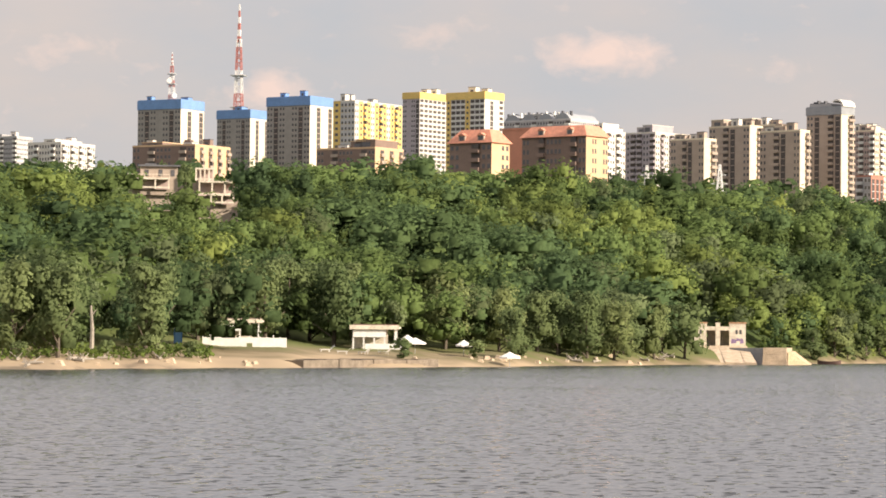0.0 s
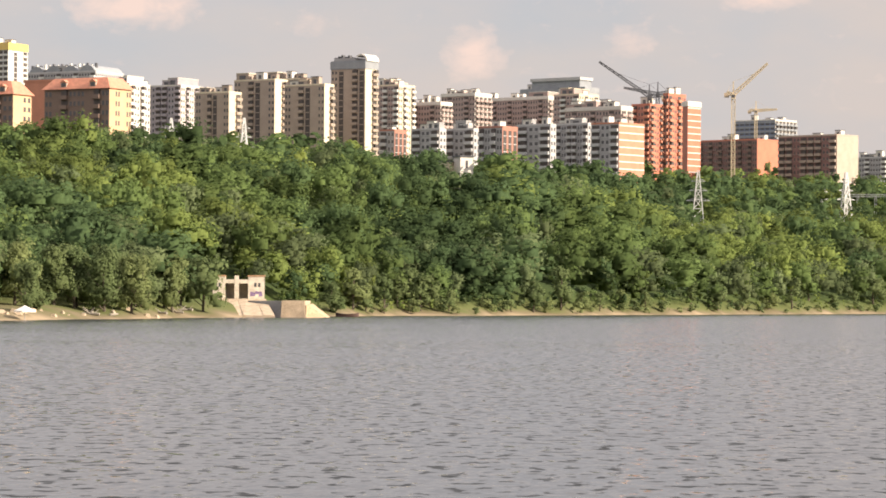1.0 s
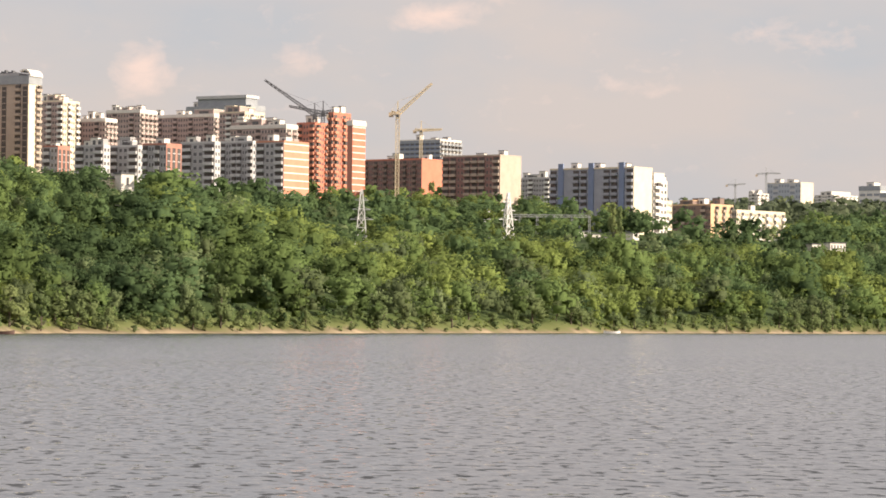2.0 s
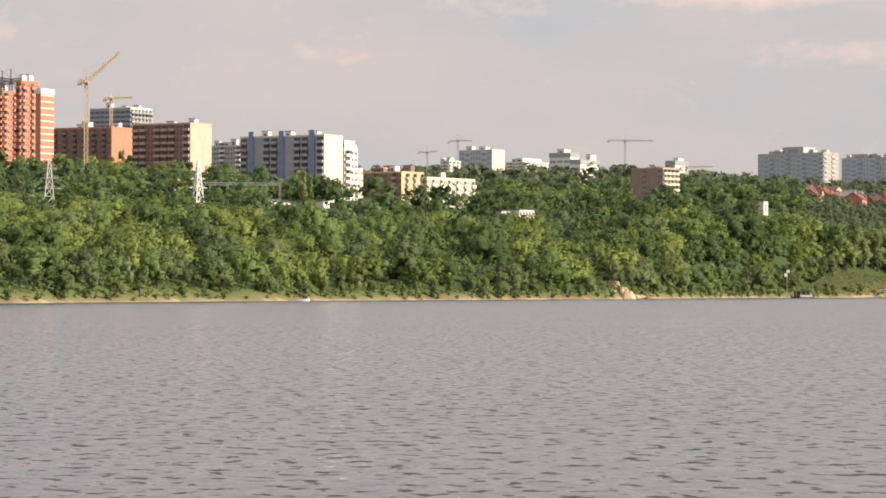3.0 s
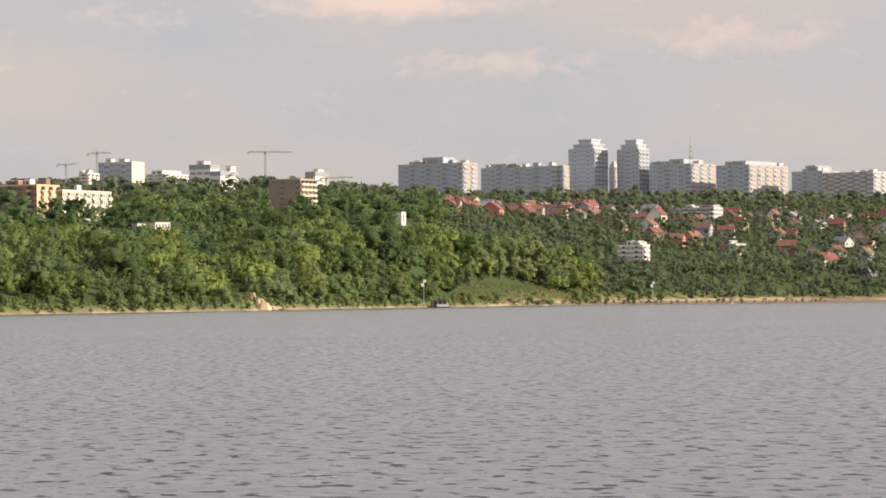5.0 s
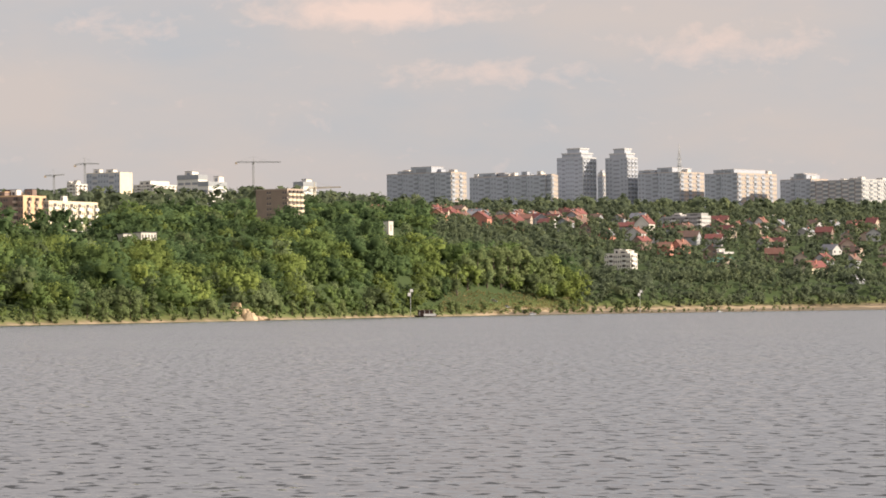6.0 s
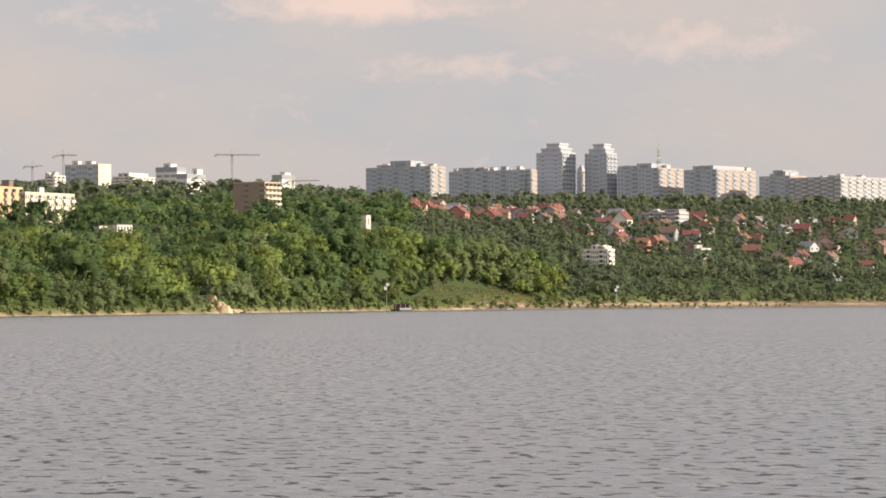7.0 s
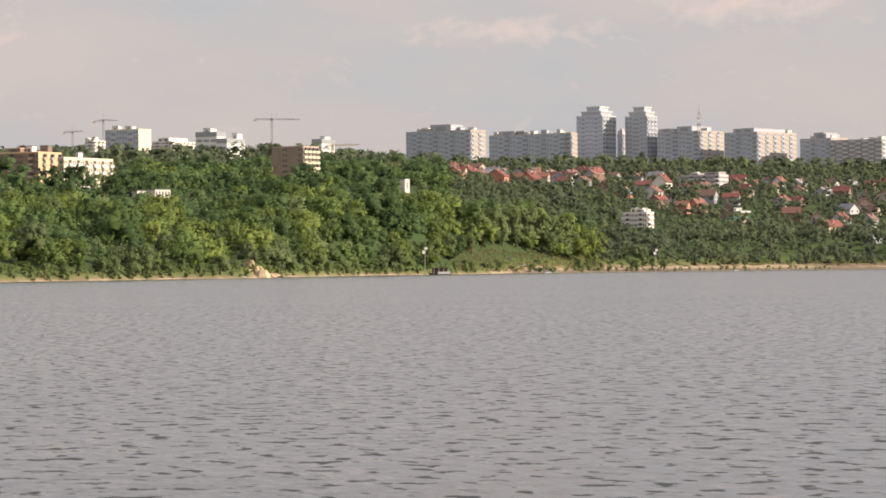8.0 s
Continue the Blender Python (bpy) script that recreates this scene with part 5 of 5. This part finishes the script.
tagged(ob, label="eroded bare sandy bluff at the waterline", category="bluff", kind="stuff")

# ---------------------------------------------------------------- trees


def crown_cards(rng, count, rx, rz, card, lobes=7, droop=0.0):
    """Leaf clumps of one crown as quads with normals that turn outward from the lobes. Base of the crown at z = 0."""
    th = rng.uniform(0, 2 * np.pi, lobes)
    k = rng.uniform(0.15, 0.62, lobes)
    c = np.stack([np.cos(th) * k * rx, np.sin(th) * k * rx, rng.uniform(0.12, 0.82, lobes) * 2 * rz], 1)
    c[0] = (0, 0, rz * 1.45)
    taper = 1 - 0.45 * np.abs(c[:, 2] / (2 * rz) - 0.45)
    r = rng.uniform(0.26, 0.50, lobes) * rx * taper
    pick = rng.integers(0, lobes, count)
    d = rng.normal(size=(count, 3))
    d /= np.linalg.norm(d, axis=1)[:, None]
    d[:, 2] = np.where(d[:, 2] < -0.35, -d[:, 2], d[:, 2])
    pos = c[pick] + d * (r[pick] * rng.uniform(0.62, 1.14, count))[:, None] * np.array([1, 1, min(1.25, rz / rx + 0.15)])
    pos[:, 2] -= droop * np.hypot(pos[:, 0], pos[:, 1])
    nrm = d * 0.9 + rng.normal(size=(count, 3)) * 0.32
    nrm /= np.linalg.norm(nrm, axis=1)[:, None]
    a = np.cross(nrm, rng.normal(size=(count, 3)))
    a /= np.linalg.norm(a, axis=1)[:, None] + 1e-9
    b = np.cross(nrm, a)
    s = (card * rng.uniform(0.55, 1.25, count))[:, None]
    s2 = s * rng.uniform(0.45, 0.9, count)[:, None]
    flip = np.sign(np.einsum('ij,ij->i', nrm, d) + 1e-9)[:, None]
    b = b * flip
    v = np.stack([pos - a * s, pos - b * s2 + nrm * s * 0.25, pos + a * s, pos + b * s2 + nrm * s * 0.1], 1)
    out = pos - np.array([0, 0, rz * 0.7])
    out /= np.linalg.norm(out, axis=1)[:, None] + 1e-9
    soft = d * 0.6 + out * 0.75 + nrm * 0.14
    soft /= np.linalg.norm(soft, axis=1)[:, None]
    # the dense inside of each lobe, hidden by its leaves
    ball = np.array([[np.roll((side, p * side, q), axis) for p, q in ((-1, -1), (1, -1), (1, 1), (-1, 1))] for axis in range(3) for side in (-1, 1)], dtype=float) / math.sqrt(3)
    squash = np.array([1, 1, min(1.25, rz / rx + 0.15)])
    cores = np.concatenate([c[i] + ball * 0.56 * r[i] * squash for i in range(lobes)])
    cores[..., 2] -= droop * np.hypot(cores[..., 0], cores[..., 1])
    away = cores - np.array([0, 0, rz * 0.7])
    away /= np.linalg.norm(away, axis=2)[:, :, None] + 1e-9
    core_soft = np.concatenate([ball] * lobes) * 0.75 + away * 0.6
    core_soft /= np.linalg.norm(core_soft, axis=2)[:, :, None]
    soft = np.repeat(soft[:, None, :], 4, axis=1)
    return np.concatenate([v, cores]), np.concatenate([soft, core_soft])


def cards_mesh(name, v, soft, mats, kinds=None):
    me = bpy.data.meshes.new(name)
    n_ = len(v)
    me.vertices.add(n_ * 4), me.loops.add(n_ * 4), me.polygons.add(n_)
    me.vertices.foreach_set("co", v.reshape(-1).astype(np.float32))
    me.loops.foreach_set("vertex_index", np.arange(n_ * 4, dtype=np.int32))
    me.polygons.foreach_set("loop_start", np.arange(n_, dtype=np.int32) * 4)
    for mat in mats if isinstance(mats, list) else [mats]:
        me.materials.append(mat)
    if kinds is not None:
        me.polygons.foreach_set("material_index", kinds.astype(np.int32))
    me.polygons.foreach_set("use_smooth", np.ones(n_, dtype=bool))
    me.update(calc_edges=True)
    me.normals_split_custom_set_from_vertices(soft.reshape(-1, 3).astype(np.float32))
    return me


rng = np.random.default_rng(7)
KINDS, KINDS_FAR = [], []
for i in range(9):
    tall = i % 3
    rx, rz = ((3.3, 4.6), (2.5, 5.0), (3.7, 4.0))[tall]
    v, soft = crown_cards(rng, 2100, rx, rz, 0.22, lobes=17 + i % 4, droop=0.1)
    v_far, soft_far = crown_cards(rng, 520, rx * 1.05, rz, 0.33, lobes=14 + i % 4, droop=0.06)
    s = Shape()
    lift = 0.1
    s.tube((0, 0, -0.6), (0.12, 0.05, lift + rz * 0.7), 0.22, 0.14), s.tube((0.12, 0.05, lift + rz * 0.7), (0, 0.2, lift + rz * 1.7), 0.14, 0.04)
    for j in range(5):
        a = j * 1.3 + i
        s.tube((0.05, 0.02, lift * 0.6 + j * 0.55), (math.cos(a) * rx * 0.55, math.sin(a) * rx * 0.55, lift + 1.2 + j * 0.8), 0.09, 0.03, 0, 5)
    KINDS.append((cards_mesh("crown", v + np.array([0, 0, lift]), soft, LEAF_SHORE), s.mesh("trunk", BARK), lift + 2 * rz))
    KINDS_FAR.append((cards_mesh("crown", v_far + np.array([0, 0, lift]), soft_far, LEAF_SHORE), KINDS[-1][1], lift + 2 * rz))
BUSHES = []
for i in range(4):
    v, soft = crown_cards(rng, 260, 1.9, 1.5, 0.24, lobes=9)
    BUSHES.append(cards_mesh("crown", v, soft, LEAF_SHORE))


def plant_tree(x, y, height, kind, turn, broad=1.0):
    crown, trunk, full = (KINDS if math.hypot(x, y) < 520 else KINDS_FAR)[kind]
    k = height / full
    b = thing("tree", pose(x, y, ground_at(x, y), 0, 0, turn) @ Matrix.Diagonal((k * broad, k * broad, k, 1)), TREE_LABELS[kind % 3], "tree", "trees along the river bank")
    part("trunk", trunk, None, b)
    part("crown", crown, None, b)


TREE_LABELS = ("broad grey-green willow on the river bank", "slim grey-green poplar on the river bank", "low spreading green tree by the water")
tr = random.Random(21)
# bigger trees round the beach
for az, off, h, kind in ((-21.6, 14, 12.5, 0), (-21.0, 18, 13.5, 2), (-20.8, 13, 12.0, 0), (-19.0, 24, 12.5, 0), (-19.2, 18, 13.0, 1), (-18.25, 64, 12.5, 2), (-17.5, 66, 13, 0), (-17.0, 62, 12, 2), (-16.6, 68, 13, 0),
                         (-16.2, 60, 13, 0), (-15.75, 46, 13.0, 2), (-15.45, 62, 13.5, 1), (-14.3, 52, 13.0, 0), (-13.7, 34, 13.0, 2), (-13.2, 36, 11.5, 0), (-12.7, 28, 10.5, 2),
                         (-12.0, 24, 10.5, 0), (-11.6, 18, 10.0, 2), (-11.2, 22, 11.0, 0), (-10.8, 14, 9.5, 2), (-10.4, 16, 10.5, 0), (-10.0, 13, 9.0, 2), (-9.7, 16, 9.5, 0)):
    far = shore_at(az) + off
    plant_tree(far * math.sin(radians(az)), far * math.cos(radians(az)), h, kind + 3 * tr.randrange(3), tr.uniform(0, 360))
az = -12.5
while az < 17.5:
    low = -7.0 < az < -5.0
    sandy = 1.6 < az < 3.7
    grown = 0.5 + 0.5 * math.sin(az * 2.9 + 0.7) * math.sin(az * 1.13 + 2.0)
    far = shore_at(az) + tr.uniform(2.5, 9) + (tr.uniform(6, 16) if sandy else tr.uniform(0, 10) * (1 - grown))
    if not (-9.2 < az < -7.2) and not (14.0 < az < 15.9):
        tall = tr.uniform(6, 9) if low else tr.uniform(8, 11) if az < -9 else (3.2 + 7.5 * grown) * tr.uniform(0.6, 1.3)
        plant_tree(far * math.sin(radians(az)), far * math.cos(radians(az)), min(tall, 13), tr.randrange(9), tr.uniform(0, 360), tr.uniform(0.95, 1.5) if az > -9 else 1.0)
    az += math.degrees(tr.uniform(2.6, 7.0) * (0.6 if low else 1.0) / far)
# the tall trees behind the cars on the point
for az, off, h in ((14.0, 46, 18), (14.2, 54, 21), (14.38, 60, 23), (14.55, 56, 20), (14.68, 62, 24), (14.8, 55, 21), (14.92, 60, 26), (15.04, 56, 24), (15.16, 62, 27), (15.28, 56, 23), (15.42, 60, 21), (15.56, 56, 22), (15.7, 58, 18), (15.85, 54, 15), (13.6, 36, 14), (13.3, 30, 13)):
    far = shore_at(az) + off
    plant_tree(far * math.sin(radians(az)), far * math.cos(radians(az)), h, 3 * tr.randrange(3) + (1 if h > 15 else 0), tr.uniform(0, 360), 1.15)
az = -21.5
while az < 20.5:
    far = shore_at(az) + (tr.uniform(0.8, 6) if az > -7 else tr.uniform(7, 14))
    bx, by = far * math.sin(radians(az)), far * math.cos(radians(az))
    k = tr.uniform(0.5, 1.25)
    if -9.8 < az < -7.0 or -17.2 < az < -14.6:
        az += 0.2
        continue
    b = thing("bush", pose(bx, by, ground_at(bx, by) - 0.2, 0, 0, tr.uniform(0, 360)) @ Matrix.Diagonal((k, k, k * 0.9, 1)), "leafy green bush at the top of the beach", "bush", "bank bushes")
    part("crown", BUSHES[tr.randrange(4)], None, b)
    az += math.degrees((tr.uniform(4, 13) if az < -9 else tr.uniform(2, 6.5)) / far)

# rough scrub on the grassy point
for i in range(46):
    az = tr.uniform(14.2, 16.3)
    far = shore_at(az) + tr.uniform(2, 30)
    bx, by = far * math.sin(radians(az)), far * math.cos(radians(az))
    k = tr.uniform(0.5, 1.5)
    b = thing("bush", pose(bx, by, ground_at(bx, by) - 0.2, 0, 0, tr.uniform(0, 360)) @ Matrix.Diagonal((k * 1.4, k, k * 0.7, 1)), "low rough scrub bush on the grassy point", "bush", "scrub on the point")
    part("crown", BUSHES[i % 4], None, b)

# slim poplars by the depot
for lx, ly, lh in ((-222.0, 664.0, 18.5), (100.5, 1330.0, 20.0), (103.5, 1332.0, 17.0), (26.0, 1560.0, 20.0), (-93.0, 1320.0, 17.0), (-90.0, 1322.0, 14.0)):
    crown, trunk, full = KINDS[1]
    k = lh / full
    b = thing("poplar", pose(lx, ly, ground_at(lx, ly), 0, 0, lx) @ Matrix.Diagonal((k * 0.62, k * 0.62, k, 1)), "tall slim dark poplar above the woods", "tree", "poplars")
    part("trunk", trunk, None, b)
    part("crown", crown, None, b)

# closed woods on the hill: too many trees to count


def woods(name, label, az0, az1, near, deep, spacing, size, cards, card, mat, seed, keep=None, lobes=7, bright=0.0):
    rng = np.random.default_rng(seed)
    area = radians(az1 - az0) * 0.5 * (np.mean(deep) + np.mean(near)) * (np.mean(deep) - np.mean(near))
    tries_ = int(area / spacing ** 2 * 1.5) + 40
    az = rng.uniform(az0, az1, tries_)
    lo, hi = np.interp(az, KNOT, near), np.interp(az, KNOT, deep)
    far = np.sqrt(rng.uniform(0, 1, tries_) * (hi ** 2 - lo ** 2) + lo ** 2)
    x, y = far * np.sin(np.radians(az)), far * np.cos(np.radians(az))
    cell, chosen = {}, []
    for i in range(tries_):
        cx, cy = int(x[i] // spacing), int(y[i] // spacing)
        if all((x[i] - x[j]) ** 2 + (y[i] - y[j]) ** 2 > (spacing * 0.72) ** 2 for u in (-1, 0, 1) for w in (-1, 0, 1) for j in cell.get((cx + u, cy + w), ())):
            if keep is None or keep(x[i], y[i]):
                cell.setdefault((cx, cy), []).append(i)
                chosen.append(i)
    proto = [crown_cards(rng, cards, 1.0, 1.0, card, lobes=lobes + i % 3) for i in range(18)]
    z = land(x, y)
    vs, ns, ks = [], [], []
    for i in chosen:
        v, soft = proto[rng.integers(18)]
        # stands of one kind, with strays; the ridge lip's brightness is put into its leaf colour, willow lower down
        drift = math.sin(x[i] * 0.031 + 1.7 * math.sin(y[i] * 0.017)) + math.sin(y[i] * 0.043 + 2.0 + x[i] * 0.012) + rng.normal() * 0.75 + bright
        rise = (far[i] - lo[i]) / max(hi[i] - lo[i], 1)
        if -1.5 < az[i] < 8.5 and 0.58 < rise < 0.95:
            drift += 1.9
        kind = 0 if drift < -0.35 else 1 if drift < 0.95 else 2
        if rng.uniform() < (0.38 if rise < 0.25 else 0.10):
            kind = 3
        k = rng.choice((0.55, 0.7, 0.85, 1.0, 1.15, 1.3, 1.65)) * (1.12, 1.0, 0.9, 0.85)[kind]
        a, r, h = rng.uniform(0, 2 * np.pi), size * k * rng.uniform(0.42, 0.62), size * (0.4 + 0.6 * k) * rng.uniform(0.36, 0.52)
        ca, sa2 = math.cos(a), math.sin(a)
        rot = np.array([[ca, sa2, 0], [-sa2, ca, 0], [0, 0, 1]])
        vs.append((v * (r, r, h)) @ rot + (x[i], y[i], z[i] + size * 0.08))
        ns.append(soft @ rot)
        ks.append(np.full(len(v), kind * 2 + int(rng.integers(2)) if isinstance(mat, list) else 0))
    ob = new(name, cards_mesh(name, np.concatenate(vs), np.concatenate(ns), mat, np.concatenate(ks)))
    tagged(ob, label=label, category="woods", kind="stuff")
    return len(chosen)


lot = lambda base, add: tuple(np.array(base, dtype=float) + add)
foot = tuple(np.array(SHORE, dtype=float) + np.array(TERRACE, dtype=float) * 0.5)

# bearings between which the trees stay low before a building: from, to, distance, slope of the open view
CLEARINGS = ((-19.8, -18.5, 730, 0.0472), (-18.5, -17.2, 730, 0.0442), (8.0, 8.75, 1390, 0.0245), (3.6, 4.9, 1356, 0.0255), (-0.6, 0.0, 1150, 0.0275), (2.0, 2.6, 1290, 0.028), (-5.1, -4.3, 790, 0.0445), (12.6, 12.95, 2000, 0.0255),
             (5.0, 8.3, 1700, 0.0338), (9.8, 10.9, 1740, 0.0305), (6.9, 7.9, 1600, 0.0315))


def bare(x, y):
    """Open ground: round the pump house, and the clearing before the ruined building."""
    if (-104 < x < -68 and abs(y - 556) < 19) or (abs(x + 126) < 20 and abs(y - 418) < 16):
        return False
    az, far = math.degrees(math.atan2(x, y)), math.hypot(x, y)
    if 13.9 < az < 16.1 and far < shore_at(az) + 46 - max(az - 15.2, 0) * 30:
        return False
    for a0, a1, deep, slope in CLEARINGS:
        if a0 < az < a1 and far < deep and ground_at(x, y) + (9.5 if az < -4 else 13.0) > 3.4 + far * slope:
            return False
    return True


# last figure: brightness of each wood, put into its mix of leaf colours
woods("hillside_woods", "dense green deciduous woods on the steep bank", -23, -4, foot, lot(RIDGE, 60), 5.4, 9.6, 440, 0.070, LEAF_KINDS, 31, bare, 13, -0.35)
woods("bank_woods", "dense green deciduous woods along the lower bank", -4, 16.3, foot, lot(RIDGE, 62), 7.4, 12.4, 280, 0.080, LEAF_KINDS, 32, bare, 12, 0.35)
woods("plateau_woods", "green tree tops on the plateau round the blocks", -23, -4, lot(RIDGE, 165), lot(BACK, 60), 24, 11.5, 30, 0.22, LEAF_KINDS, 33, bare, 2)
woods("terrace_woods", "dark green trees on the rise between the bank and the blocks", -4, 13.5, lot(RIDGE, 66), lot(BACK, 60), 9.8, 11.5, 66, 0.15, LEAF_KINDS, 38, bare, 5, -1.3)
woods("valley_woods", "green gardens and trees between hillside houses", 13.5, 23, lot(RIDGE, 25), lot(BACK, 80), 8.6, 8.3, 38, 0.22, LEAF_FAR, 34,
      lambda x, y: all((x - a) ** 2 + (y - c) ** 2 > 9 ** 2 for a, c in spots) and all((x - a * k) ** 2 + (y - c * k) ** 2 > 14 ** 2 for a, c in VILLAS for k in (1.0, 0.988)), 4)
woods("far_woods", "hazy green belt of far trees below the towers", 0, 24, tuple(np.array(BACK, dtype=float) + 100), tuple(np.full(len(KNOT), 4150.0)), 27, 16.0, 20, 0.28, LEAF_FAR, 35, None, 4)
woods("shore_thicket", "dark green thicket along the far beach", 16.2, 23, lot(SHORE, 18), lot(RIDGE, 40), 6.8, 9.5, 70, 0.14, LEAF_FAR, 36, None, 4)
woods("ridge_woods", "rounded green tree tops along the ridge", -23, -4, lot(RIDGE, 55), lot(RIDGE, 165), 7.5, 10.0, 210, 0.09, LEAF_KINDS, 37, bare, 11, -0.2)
woods("bank_scrub", "low leafy scrub at the foot of the woods", -8.0, 16.3, lot(SHORE, 5), tuple(np.array(SHORE, dtype=float) + np.array(TERRACE, dtype=float) * 0.75), 3.2, 3.0, 26, 0.16, LEAF_KINDS, 39,
      lambda x, y: bare(x, y) and not (1.7 < math.degrees(math.atan2(x, y)) < 3.6 and math.sin(x * 0.31 + y * 0.2) > -0.3), 3)
woods("point_grass", "rough dry grass and weeds on the point", 13.7, 16.4, lot(SHORE, 5), lot(SHORE, 50), 1.05, 1.35, 9, 0.4, GRASS, 41, None, 1)
woods("beach_grass", "green tufts of grass at the top of the beach", -22.5, -18.0, lot(SHORE, 7), lot(SHORE, 30), 1.1, 0.9, 16, 0.36, LAWN, 42, None, 1)
